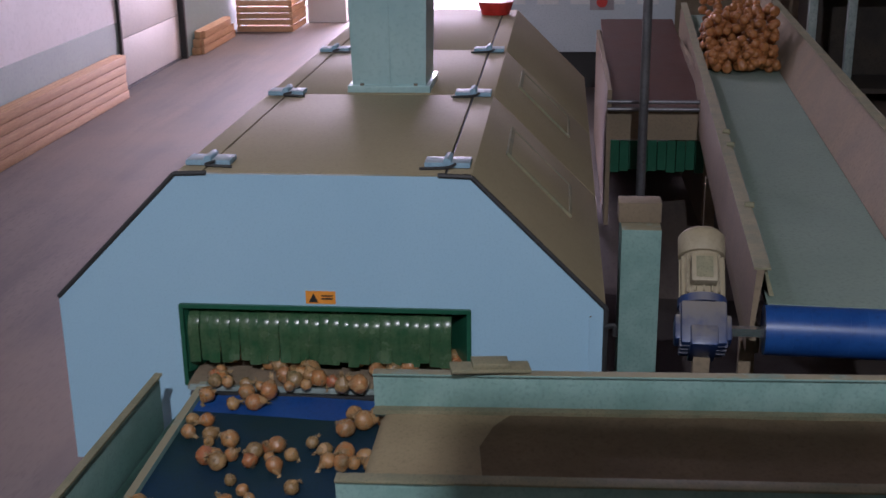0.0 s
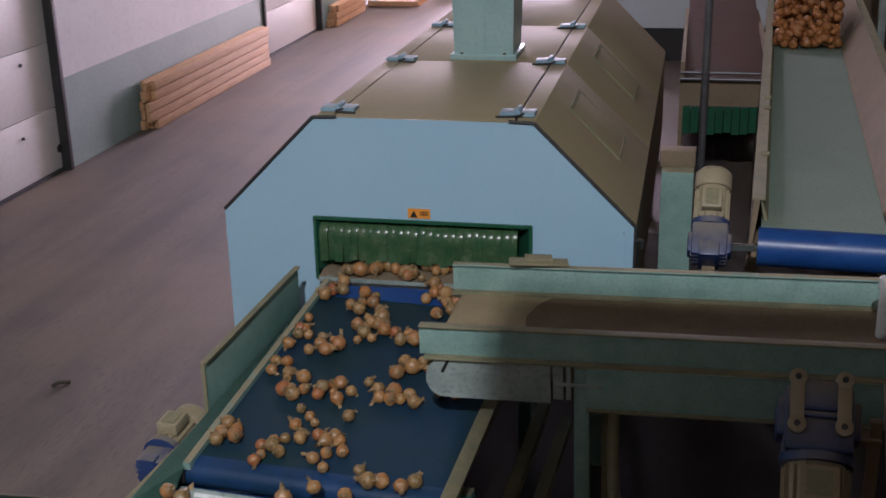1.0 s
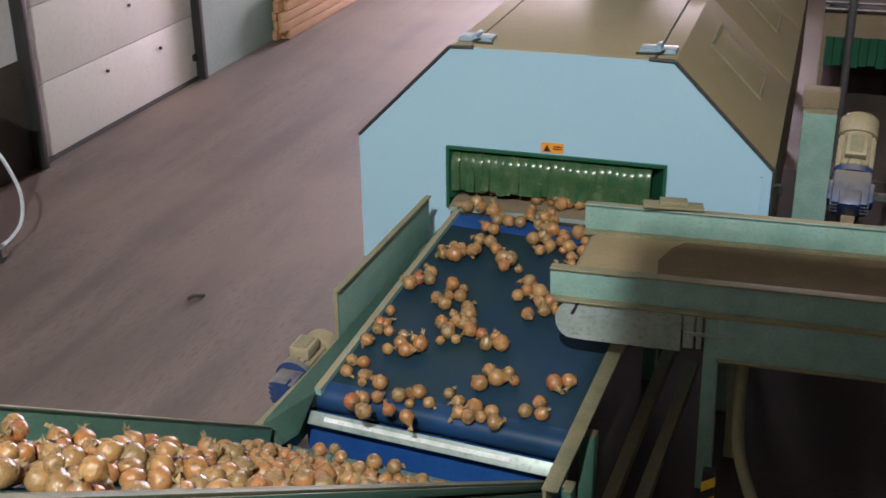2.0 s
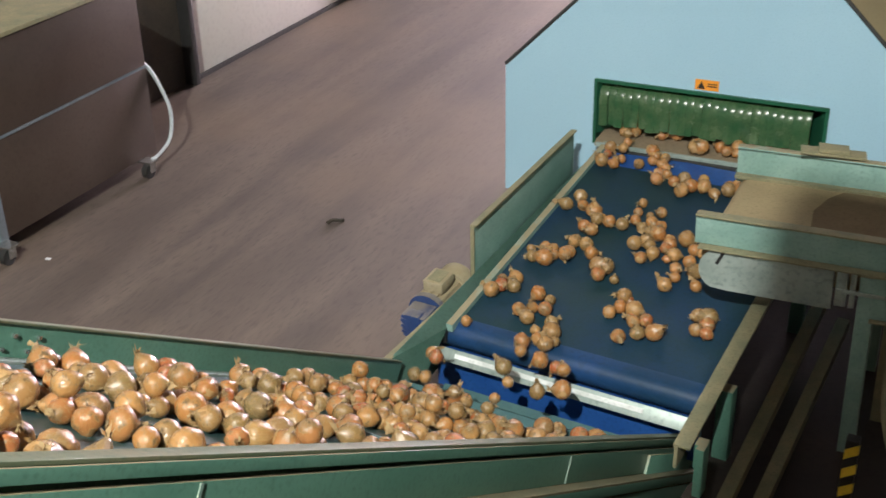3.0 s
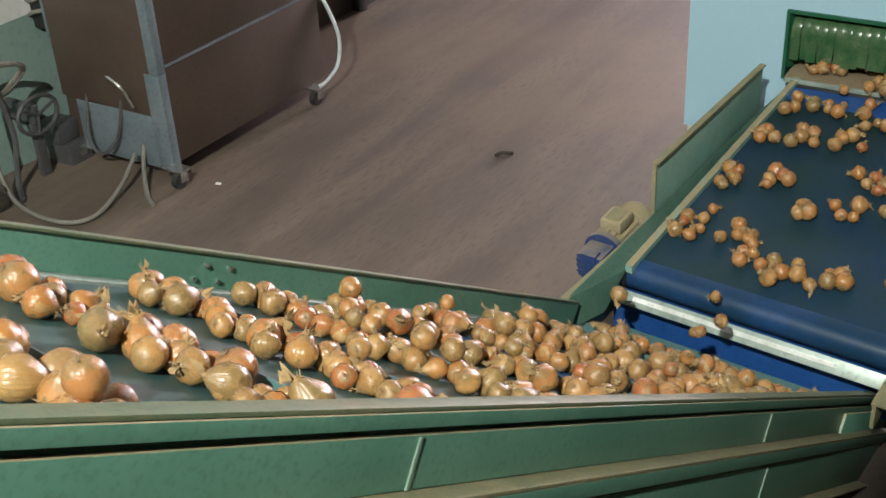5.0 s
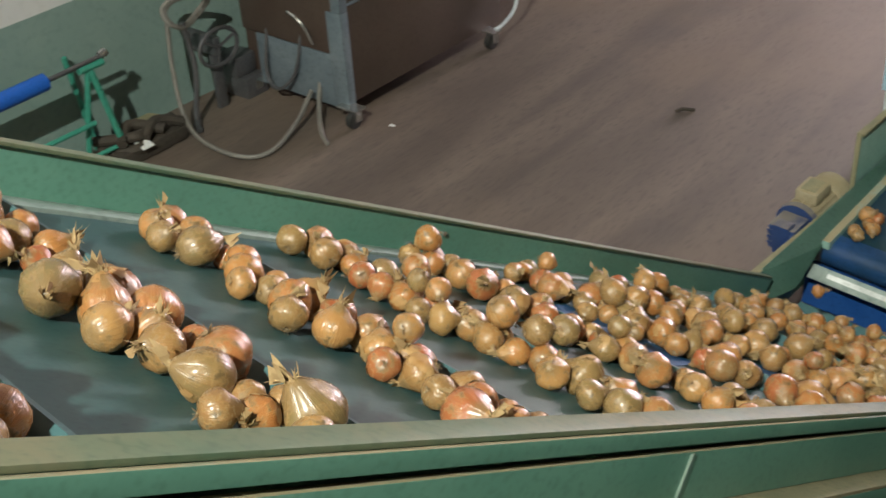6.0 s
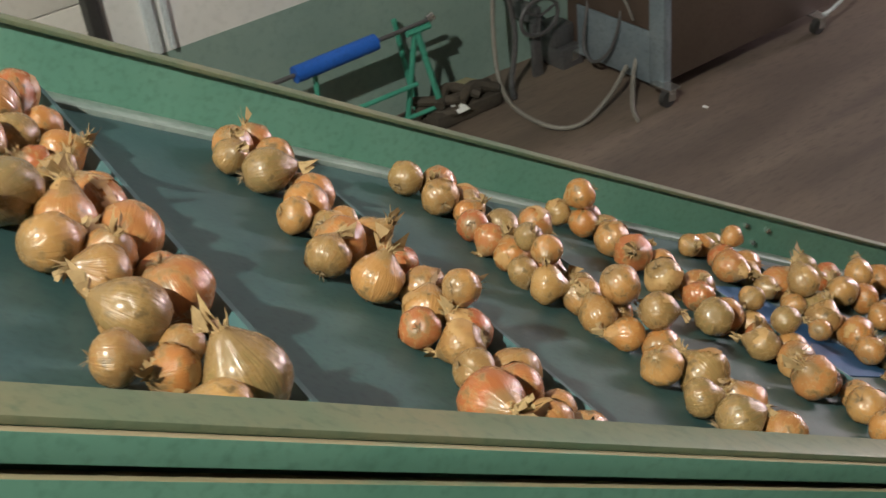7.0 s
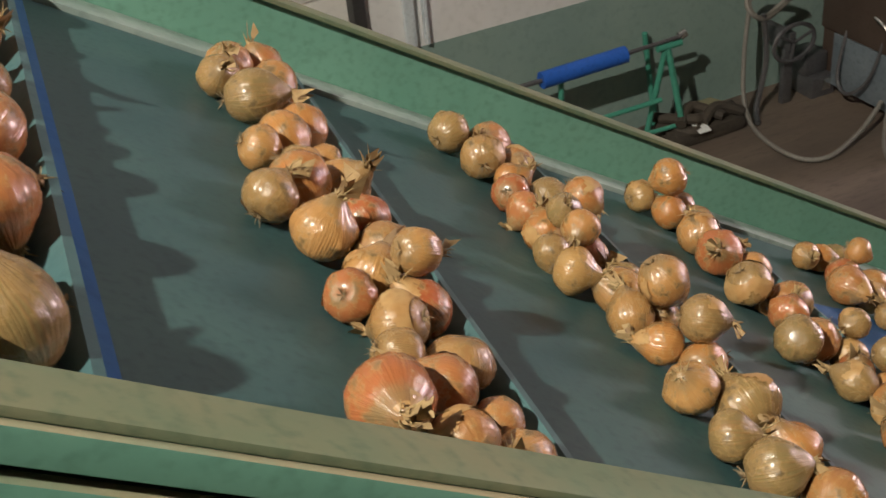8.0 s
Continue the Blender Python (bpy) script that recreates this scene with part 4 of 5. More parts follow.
# ---- the cross conveyor over the outfeed belt ----
def build_cross_conveyor():
    cv = thing("cross_conveyor", "dust-covered belt conveyor in pale green steel, idle", "conveyor", pose(0.265, -0.93, 0.79, 0, -0.9, 0))
    L = 4.2
    bm = bmesh.new()
    pts = [(L, 0.0), (L, -0.10)] + [(0.07 - 0.05 * math.sin(a), -0.05 - 0.05 * math.cos(a)) for a in [math.pi * k / 8 for k in range(9)]]
    prism(bm, pts, -0.32, 0.32)
    part("belt", bm, M["dusty_belt"], cv, "tan dust-covered belt")
    edge = [(0.42 + 0.09 * k, -0.26 + 0.02 * noise.noise(Vector((k * 0.7, 0, 0)))) for k in range(17)]
    edge += [(1.98, -0.12), (1.90, 0.05), (1.84, 0.20)] + [(1.80 - 0.09 * k, 0.30 + 0.012 * noise.noise(Vector((k * 0.6, 5, 0)))) for k in range(16)] + [(0.40, 0.22), (0.365, 0.08), (0.385, -0.10)]
    bm = bmesh.new()
    prism(bm, edge, 0.0006, 0.006, axis="z")
    part("soil_layer", bm, M["brown_soil"], cv, "flat layer of brown soil on the belt", smooth=False)
    part("back_wall", boxes(((0.0, 0.345, -0.03), (L, 0.357, 0.125))), M["pale_green"], cv, "pale green spotted side wall", bevel=0.002)
    part("back_lip", boxes(((0.0, 0.33, 0.1255), (L, 0.372, 0.133))), M["pale_green"], cv, bevel=0.002)
    part("back_skirt", boxes(((0.0, 0.31, -0.004), (L, 0.344, 0.012))), M["lip"], cv)
    part("front_wall", boxes(((0.0, -0.357, 0.01), (L, -0.345, 0.125))), M["pale_green"], cv, "pale green side wall", bevel=0.002)
    part("front_lip", boxes(((0.0, -0.372, 0.1255), (L, -0.325, 0.133))), M["lip"], cv, "dusty folded lip", bevel=0.002)
    part("front_ledge", boxes(((0.02, -0.395, 0.002), (L, -0.345, 0.0095))), M["lip"], cv, "dusty frame ledge", bevel=0.002)
    bm = bmesh.new()
    outline = [(0.52, 0.0), (0.52, -0.165), (0.14, -0.165)] + [(0.10 - 0.075 * math.sin(a), -0.0825 - 0.0825 * math.cos(a)) for a in [math.pi * k / 10 for k in range(1, 10)]] + [(0.10, 0.0)]
    prism(bm, outline, -0.375, -0.365)
    guard = part("end_guard", bm, M["galv"], cv, "rounded galvanised end guard")
    m = Matrix.Translation((0.105, -0.377, -0.03)) @ pose(0, 0, 0, 0, 25)
    part("slot", boxes(((-0.006, -0.001, -0.03), (0.006, 0.001, 0.03)), m=m), M["black"], guard)
    part("frame_panel", boxes(((0.66, -0.37, -0.18), (L, -0.358, -0.012))), M["pale_green"], cv, "pale green frame panel", bevel=0.003)
    part("panel_fold", boxes(((0.66, -0.39, -0.188), (L, -0.357, -0.181))), M["lip"], cv)
    part("tensioner", boxes(((0.53, -0.372, -0.15), (0.57, -0.36, -0.01)), ((0.58, -0.372, -0.15), (0.60, -0.36, -0.01)), ((0.53, -0.38, -0.09), (0.72, -0.373, -0.075))), M["galv"], cv, bevel=0.003)
    part("back_panel", boxes(((0.1, 0.358, -0.18), (L, 0.37, -0.012))), M["green"], cv)
    for y in (-0.33, 0.30):
        for x in (0.64, 3.4):
            part("leg", boxes(((x - 0.03, y - 0.03, -0.80 - 0.016 * x), (x + 0.03, y + 0.03, -0.02))), M["pale_green"], cv, bevel=0.003)
    part("leg_brace", boxes(((0.70, -0.10, -0.80), (0.75, -0.05, -0.02))), M["lip"], cv)
    # rags left on the wall
    rag = thing("folded_cardboard", "dusty scrap of cardboard lying on the conveyor wall", "scrap", pose(0.66, -0.60, 0.945, 2, 3, 12))
    bm = boxes(((-0.14, -0.02, 0.0), (0.12, 0.05, 0.012)), ((-0.07, -0.01, 0.012), (0.05, 0.055, 0.028)))
    part("layer", bm, M["lip"], rag, bevel=0.003)
    pipe = thing("white_pipe", "short white plastic pipe standing on the conveyor wall", "pipe", pose(2.06, -0.9, 0.83))
    bm = bmesh.new()
    rod(bm, (0, 0, 0), (0, 0, 0.24), 0.035, 16)
    part("pipe_body", bm, M["white"], pipe)
    bm = bmesh.new()
    rod(bm, (0, 0, 0.2), (0, 0, 0.245), 0.041, 16)
    part("collar", bm, M["white"], pipe)
    # hazard-striped post
    post = thing("striped_post", "steel post with yellow and black hazard stripes", "post", pose(0.97, -1.80, 0))
    part("post_body", boxes(((-0.022, -0.022, 0), (0.022, 0.022, 0.44))), M["black"], post, bevel=0.003)
    for k in range(5):
        bm = bmesh.new()
        z = 0.04 + 0.08 * k
        prism(bm, [(-0.0225, z), (0.0225, z + 0.03), (0.0225, z + 0.07), (-0.0225, z + 0.04)], -0.024, -0.0225)
        prism(bm, [(-0.0225, z + 0.03), (0.0225, z), (0.0225, z + 0.04), (-0.0225, z + 0.07)], 0.0225, 0.024, axis="x")
        part("stripe", bm, M["yellow"], post)
    hose = thing("corrugated_hose", "grey-brown corrugated hose hanging to the floor", "hose")
    bm = bmesh.new()
    tube(bm, [(1.03, -1.20, 0.60), (1.03, -1.22, 0.36), (1.06, -1.34, 0.20), (1.18, -1.62, 0.08), (1.3, -1.9, 0.025), (1.5, -2.2, 0.025)], 0.024, 10)
    part("hose_body", bm, M["lip"], hose)


build_cross_conveyor()


# ---- drive motors ----
def gear_motor(name_label, m, r=0.09, feet=False, small=1.0):
    """A finned motor along +x from a blue worm gearbox at the origin."""
    gm = thing("gear_motor", name_label, "motor", m, "drive motors")
    g = r * 0.95 * small
    part("gearbox", boxes(((-g, -g, -g), (g, g, g)), ((-g * 1.15, -g * 0.6, -g * 1.2), (-g * 0.2, g * 0.6, g * 1.2)), ((-g * 0.7, -g * 1.25, -g * 0.6), (g * 0.5, g * 1.25, g * 0.6))), M["gear"], gm, "dark blue cast gearbox", bevel=r * 0.12)
    for dz in (-0.5, 0.0, 0.5):
        part("gearbox_rib", boxes(((-g * 1.02, -g * 1.04, dz * g - 0.006), (g * 1.02, g * 1.04, dz * g + 0.006))), M["gear"], gm)
    bm = bmesh.new()
    rod(bm, (g, 0, 0), (g + 0.03, 0, 0), r * 1.05, 24)
    part("flange", bm, M["gear"], gm)
    bm = bmesh.new()
    rod(bm, (g + 0.03, 0, 0), (g + 0.20, 0, 0), r * 0.84, 24)
    part("motor_body", bm, M["motor"], gm, "beige motor housing")
    for k in range(16):
        a = 2 * math.pi * k / 16
        mm = pose(0, 0, 0, math.degrees(a))
        part("fin", boxes(((g + 0.04, -0.003, r * 0.80), (g + 0.19, 0.003, r * 0.98)), m=mm), M["motor"], gm)
    bm = bmesh.new()
    rod(bm, (g + 0.20, 0, 0), (g + 0.28, 0, 0), r * 1.02, 28)
    rod(bm, (g + 0.28, 0, 0), (g + 0.30, 0, 0), r * 1.02, 28, r * 0.8)
    cowl = part("fan_cowl", bm, M["motor"], gm, "beige fan cowl", bevel=0.004)
    for k in range(12):
        mm = pose(0, 0, 0, 30 * k)
        part("grille_slot", boxes(((g + 0.3005, -0.004, r * 0.22), (g + 0.3035, 0.004, r * 0.70)), m=mm), M["rubber"], cowl)
    part("terminal_box", boxes(((g + 0.06, -r * 0.55, r * 0.8), (g + 0.17, r * 0.55, r * 1.42))), M["motor"], gm, "beige terminal box", bevel=0.008)
    part("box_plate", boxes(((g + 0.075, -r * 0.35, r * 1.42), (g + 0.155, r * 0.35, r * 1.46))), M["lip"], gm)
    if feet:
        for y in (-0.075, 0.075):
            bm = boxes(((-0.13, y - 0.022, g + 0.004), (0.03, y + 0.022, g + 0.028)))
            rod(bm, (-0.13, y, g + 0.004), (-0.13, y, g + 0.03), 0.03, 14)
            rod(bm, (0.03, y, g + 0.004), (0.03, y, g + 0.03), 0.03, 14)
            f = part("mounting_foot", bm, M["motor"], gm, "beige mounting foot", bevel=0.003)
            for x in (-0.13, 0.03):
                b2 = bmesh.new()
                rod(b2, (x, y, g + 0.03), (x, y, g + 0.035), 0.011, 8)
                part("bolt", b2, M["rubber"], f)
        part("face_bar", boxes(((-0.10, -0.06, g + 0.002), (-0.06, 0.06, g + 0.018)), ((-0.02, -0.06, g + 0.002), (0.0, 0.06, g + 0.018))), M["gear"], gm, bevel=0.004)
    return gm


gear_motor("beige motor with a blue gearbox beside the outfeed belt", BF @ pose(-0.105, 0.43, 0.315, 0, -6, 90), 0.085, False, 0.7)
gear_motor("beige motor with a dark blue gearbox beside the blue drum", pose(1.385, -0.05, 0.885, 0, -48, 88), 0.085)
gear_motor("large beige motor and blue gearbox with bolted feet", Matrix.Translation((1.74, -1.70, 0.82)) @ pose(0, 0, 0, 0, 0, -92) @ pose(0, 0, 0, 0, 48, 0), 0.115, True)
drum_motor = bpy.data.objects["gear_motor.001"]
part("shaft", boxes(((1.40, -0.065, 0.865), (1.625, -0.035, 0.895)), m=drum_motor.matrix_world.inverted()), M["steel"], drum_motor, "bright drive shaft")
motor_post = thing("motor_post", "dusty steel post that carries the drum motor", "post", pose(1.385, -0.05, 0))
part("post_body", boxes(((-0.03, -0.03, 0.0), (0.03, 0.03, 0.80))), M["dusty_side"], motor_post, bevel=0.003)
part("foot_plate", boxes(((-0.08, -0.08, 0.0), (0.08, 0.08, 0.012))), M["dusty_side"], motor_post)


def build_motor_stand():
    st = thing("motor_stand", "dusty steel stand under the large motor", "stand", pose(1.80, -1.60, 0))
    for x in (-0.13, 0.15):
        part("post", boxes(((x - 0.02, 0.0, 0), (x + 0.02, 0.04, 0.80))), M["dusty_side"], st, bevel=0.003)
    part("plate", boxes(((-0.15, -0.02, 0.72), (0.17, 0.06, 0.74))), M["dusty_side"], st, bevel=0.003)
    bm = bmesh.new()
    prism(bm, [(0.0, 0.95), (-0.55, 0.42), (-0.55, 0.38), (0.03, 0.93)], 0.16, 0.19, axis="x")
    part("cover_strip", bm, M["lip"], st, "dusty beige cover strip")


build_motor_stand()


# ---- the feed conveyor beside the machine ----
def build_feed():
    cv = thing("feed_conveyor", "wide belt conveyor with a blue drum and dusty brown sides", "conveyor", pose(1.615, -0.05, 0, 0, 0, -3.3))
    z, L, w = 0.97, 8.0, 0.56
    bm = bmesh.new()
    prism(bm, [(0.05, z), (L, z), (L, z - 0.03), (0.05, z - 0.03)], 0.0, w, axis="x")
    part("belt", bm, M["d_belt"], cv, "grey-green belt, dusty further up")
    bm = bmesh.new()
    rod(bm, (-0.01, 0.03, z - 0.093), (1.2, 0.03, z - 0.093), 0.092, 28)
    drum = part("drum", bm, M["blue_belt"], cv, "bright blue belt round the drum")
    for k in range(9):
        b2 = bmesh.new()
        rod(b2, (0.02 + 0.065 * k, 0.03, z - 0.093), (0.024 + 0.065 * k, 0.03, z - 0.093), 0.0932, 28)
        part("ridge", b2, M["blue_belt"], drum)
    bm = bmesh.new()
    prism(bm, [(-0.055, z - 0.16), (-0.04, z - 0.16), (-0.012, z + 0.11), (-0.04, z + 0.11)], 0.10, L)
    part("near_wall", bm, M["dusty_side"], cv, "dust-covered side sheet")
    part("near_lip", boxes(((-0.05, 0.10, z + 0.111), (0.01, L, z + 0.119))), M["lip"], cv, "dusty folded lip")
    bm = bmesh.new()
    prism(bm, [(0.012, z + 0.005), (0.03, z + 0.004), (0.0, z + 0.1), (-0.01, z + 0.1)], 0.12, L)
    part("skirt", bm, M["lip"], cv, "tan skirt along the belt")
    bm = bmesh.new()
    prism(bm, [(w, z + 0.004), (w + 0.02, z - 0.02), (w + 0.17, z + 0.25), (w + 0.15, z + 0.255)], 0.35, L)
    part("far_wall", bm, M["dusty_side"], cv, "dusty brown sloping side sheet")
    part("far_lip", boxes(((w + 0.14, 0.35, z + 0.256), (w + 0.20, L, z + 0.264))), M["lip"], cv)
    part("frame_beam", boxes(((-0.05, 0.2, z - 0.26), (0.0, L, z - 0.17)), ((w, 0.2, z - 0.26), (w + 0.05, L, z - 0.17))), M["dusty_side"], cv, bevel=0.003)
    for y in (0.35, 2.8, 5.3, 7.7):
        for x in (-0.03, w + 0.03):
            part("leg", boxes(((x - 0.03, y - 0.03, 0), (x + 0.03, y + 0.03, z - 0.26))), M["dusty_side"], cv, bevel=0.003)
    for y in (0.9, 2.0, 2.3):
        bm = bmesh.new()
        rod(bm, (-0.02, y, z + 0.125), (0.02, y, z + 0.125), 0.014, 8)
        part("clamp_bolt", bm, M["lip"], cv)
    # the heap at the belt's far end
    rnd = random.Random(5)
    ver, fac = [], []
    base = ONION_KINDS[0][0]
    bv, bp = [v.co.copy() for v in base.vertices], [tuple(p.vertices) for p in base.polygons]
    rot = pose(1.615, -0.05, 0, 0, 0, -3.3)
    heap = []
    for _ in range(420):
        x, y = rnd.uniform(0.03, w - 0.02), 4.75 + abs(rnd.gauss(0, 0.6))
        top = min(0.42, 0.05 + (y - 4.7) * 0.9 + rnd.uniform(-0.02, 0.05))
        heap.append((x, y, z + rnd.uniform(0.03, max(top, 0.04)), rnd.uniform(0.026, 0.04)))
    for x, y, zz, r in heap:
        m = rot @ pose(x, y, zz, rnd.uniform(0, 360), rnd.uniform(0, 360), 0) @ Matrix.Scale(r, 4)
        n = len(ver)
        ver += [m @ v for v in bv]
        fac += [tuple(i + n for i in p) for p in bp]
    me = bpy.data.meshes.new("onion_heap")
    me.from_pydata(ver, [], fac)
    me.materials.append(M["heap"])
    for p in me.polygons:
        p.use_smooth = True
    tagged(new("onion_heap", me), "heap of brown onions lying on the feed belt", "onions", kind="stuff")


M["heap"] = material("heaped onion skin", (0.40, 0.17, 0.05), (0.30, 0.11, 0.035), 0.4, scale=22, fine=90)
build_feed()


def build_back():
    """What stands between and behind the two machines."""
    bx = thing("junction_box", "pale green steel box with a dusty brown lid", "box", pose(1.217, 0.9, 0))
    part("box_body", boxes(((-0.085, -0.1, 0.0), (0.085, 0.12, 0.99))), M["pale_green"], bx, bevel=0.005)
    part("lid", boxes(((-0.095, 0.0, 0.991), (0.09, 0.12, 1.08))), M["dusty_side"], bx, bevel=0.005)
    pl = thing("steel_pole", "thin dark steel pole between the machines", "pole", pose(1.36, 3.0, 0))
    bm = bmesh.new()
    rod(bm, (0, 0, 0), (0, 0, 1.72), 0.028, 14)
    part("pole_body", bm, M["steel_dark"], pl)
    bm = bmesh.new()
    tube(bm, [(0, 0, 1.7), (0.0, 0.03, 1.78), (0.05, 0.08, 1.80), (0.10, 0.1, 1.76)], 0.028, 10)
    part("bend", bm, M["steel"], pl, "bright bent pipe end")
    bn = thing("film_lined_bin", "bin lined with glossy red-brown film", "bin", pose(1.54, 5.2, 0))
    part("bin_wall", boxes(((-0.36, -1.3, 0.05), (-0.33, 1.5, 1.0)), ((0.30, -1.3, 0.05), (0.33, 1.5, 1.0)), ((-0.33, 1.47, 0.05), (0.30, 1.5, 1.0)), ((-0.33, -1.3, 0.66), (0.30, -1.27, 0.86))), M["dusty_side"], bn)
    bm = bmesh.new()
    prism(bm, [(-1.26, 0.86), (0.2, 0.95), (1.46, 1.10), (1.46, 1.06), (0.2, 0.91), (-1.26, 0.82)], -0.328, 0.298, axis="x")
    part("film", bm, M["red_film"], bn, "glossy red-brown film")
    for y, z in ((-1.31, 0.92), (-1.36, 0.88)):
        bm = bmesh.new()
        rod(bm, (-0.36, y, z), (0.33, y, z), 0.014, 10)
        part("cross_bar", bm, M["steel_dark"], bn, "dark steel bar")
    for k in range(10):
        y = -1.33 - 0.012 * (k % 2)
        part("fringe_strip", boxes(((-0.33 + 0.063 * k, y, 0.44 + 0.01 * (k % 3)), (-0.272 + 0.063 * k, y + 0.02, 0.66))), M["dark_green"], bn, "dark green rubber strip")
    cb = thing("control_cabinet", "pale blue control cabinet with a red stop button", "cabinet", pose(1.196, 9.2, 0))
    part("body", boxes(((-1.1, 0, 0.4), (0.9, 0.4, 2.2))), M["panel"], cb, bevel=0.01)
    for k in range(5):
        part("label_plate", boxes(((-0.95 + 0.36 * k, -0.006, 0.92), (-0.72 + 0.36 * k, 0.0, 1.12))), M["white"], cb)
    part("button_plate", boxes(((-0.02, -0.012, 0.86), (0.24, -0.001, 1.06))), M["panel_grey"], cb)
    bm = bmesh.new()
    rod(bm, (0.11, -0.04, 0.95), (0.11, -0.012, 0.95), 0.06, 16)
    part("stop_button", bm, M["red"], cb, "red stop button")
    part("plinth", boxes(((-1.05, 0.05, 0), (0.85, 0.35, 0.4))), M["black"], cb)
    bl = thing("red_bucket", "small red plastic bucket on the hood", "bucket", pose(0.40, 4.45, 1.4325))
    bm = bmesh.new()
    rod(bm, (0, 0, 0), (0, 0, 0.09), 0.10, 18, 0.13)
    part("bucket_body", bm, M["red"], bl)
    for x, y in ((2.984, 6.4), (3.31, 6.4)):
        p = thing("upright_post", "pale galvanised upright post", "post", pose(x, y, 0), "upright posts")
        part("post_body", boxes(((-0.035, -0.035, 0), (0.035, 0.035, 2.6))), M["galv"], p, bevel=0.004)
        part("foot_plate", boxes(((-0.07, -0.07, 0), (0.07, 0.07, 0.012))), M["galv"], p)
    # shelving added to fill the black background, its shade put into the colour
    rk = thing("assumed_rack", "assumed shelving behind the conveyors, coloured near black for the shade there", "rack", pose(5.0, 8.2, 0))
    for x in (-1.6, 0.0, 1.6):
        part("rack_post", boxes(((x - 0.04, 0, 0), (x + 0.04, 0.8, 3.2))), M["rag_and_shade"], rk)
    for z in (0.15, 1.2, 2.2, 3.1):
        part("rack_shelf", boxes(((-1.6, 0, z), (1.6, 0.8, z + 0.05))), M["rag_and_shade"], rk)
    part("rack_back", boxes(((-1.6, 0.81, 0), (1.6, 0.84, 3.2))), M["rag_and_shade"], rk)


M["steel_dark"] = material("dark steel pole", (0.13, 0.13, 0.14), (0.20, 0.20, 0.21), 0.4, metal=0.6)
M["panel_grey"] = material("grey button plate", (0.3, 0.28, 0.3), (0.35, 0.33, 0.35), 0.5)
build_back()


# ---- along the west wall ----
def build_timber():
    rnd = random.Random(9)
    for (y0, y1, n, wd, x) in ((5.1, 8.5, 5, 0.095, -3.965), (11.4, 13.0, 3, 0.10, -3.965)):
        st = thing("timber_stack", "stack of sawn pine boards lying against the wall", "timber", pose(x, 0, 0), "timber against the wall")
        for k in range(n):
            for j in range(3):
                a, b = y0 + rnd.uniform(-0.10, 0.10), y1 - rnd.uniform(0, 0.22)
                part("board", boxes(((0.052 * j + rnd.uniform(0.0, 0.006), a, 0.004 + wd * k), (0.052 * j + 0.047, b, wd * (k + 1) - 0.003))), M["pine"], st, bevel=0.004)
    for x, y, n in ((-3.5, 14.0, 6), ):
        for k in range(n):
            pa = thing("pallet_box", "pale wooden crate in a stack", "crate", pose(x, y, 0.28 * k), "stacked crates")
            for z in (0.0, 0.10, 0.19):
                part("slat", boxes(((-0.42, -0.5, z), (0.42, -0.48, z + 0.08)), ), M["pine"], pa)
                part("slat", boxes(((0.40, -0.48, z), (0.42, 0.5, z + 0.08)), ), M["pine"], pa)
            part("floor_boards", boxes(((-0.40, -0.47, 0.0), (0.40, 0.5, 0.02))), M["pine"], pa)
            for cx in (-0.40, 0.38):
                part("corner_post", boxes(((cx - 0.015, -0.46, 0.02), (cx + 0.015, -0.42, 0.27))), M["pine"], pa)
    wb = thing("white_carton", "tall white carton beside the crates", "carton", pose(-2.75, 14.9, 0))
    part("carton_body", boxes(((-0.3, -0.4, 0), (0.3, 0.4, 1.7))), M["white"], wb, bevel=0.01)


build_timber()


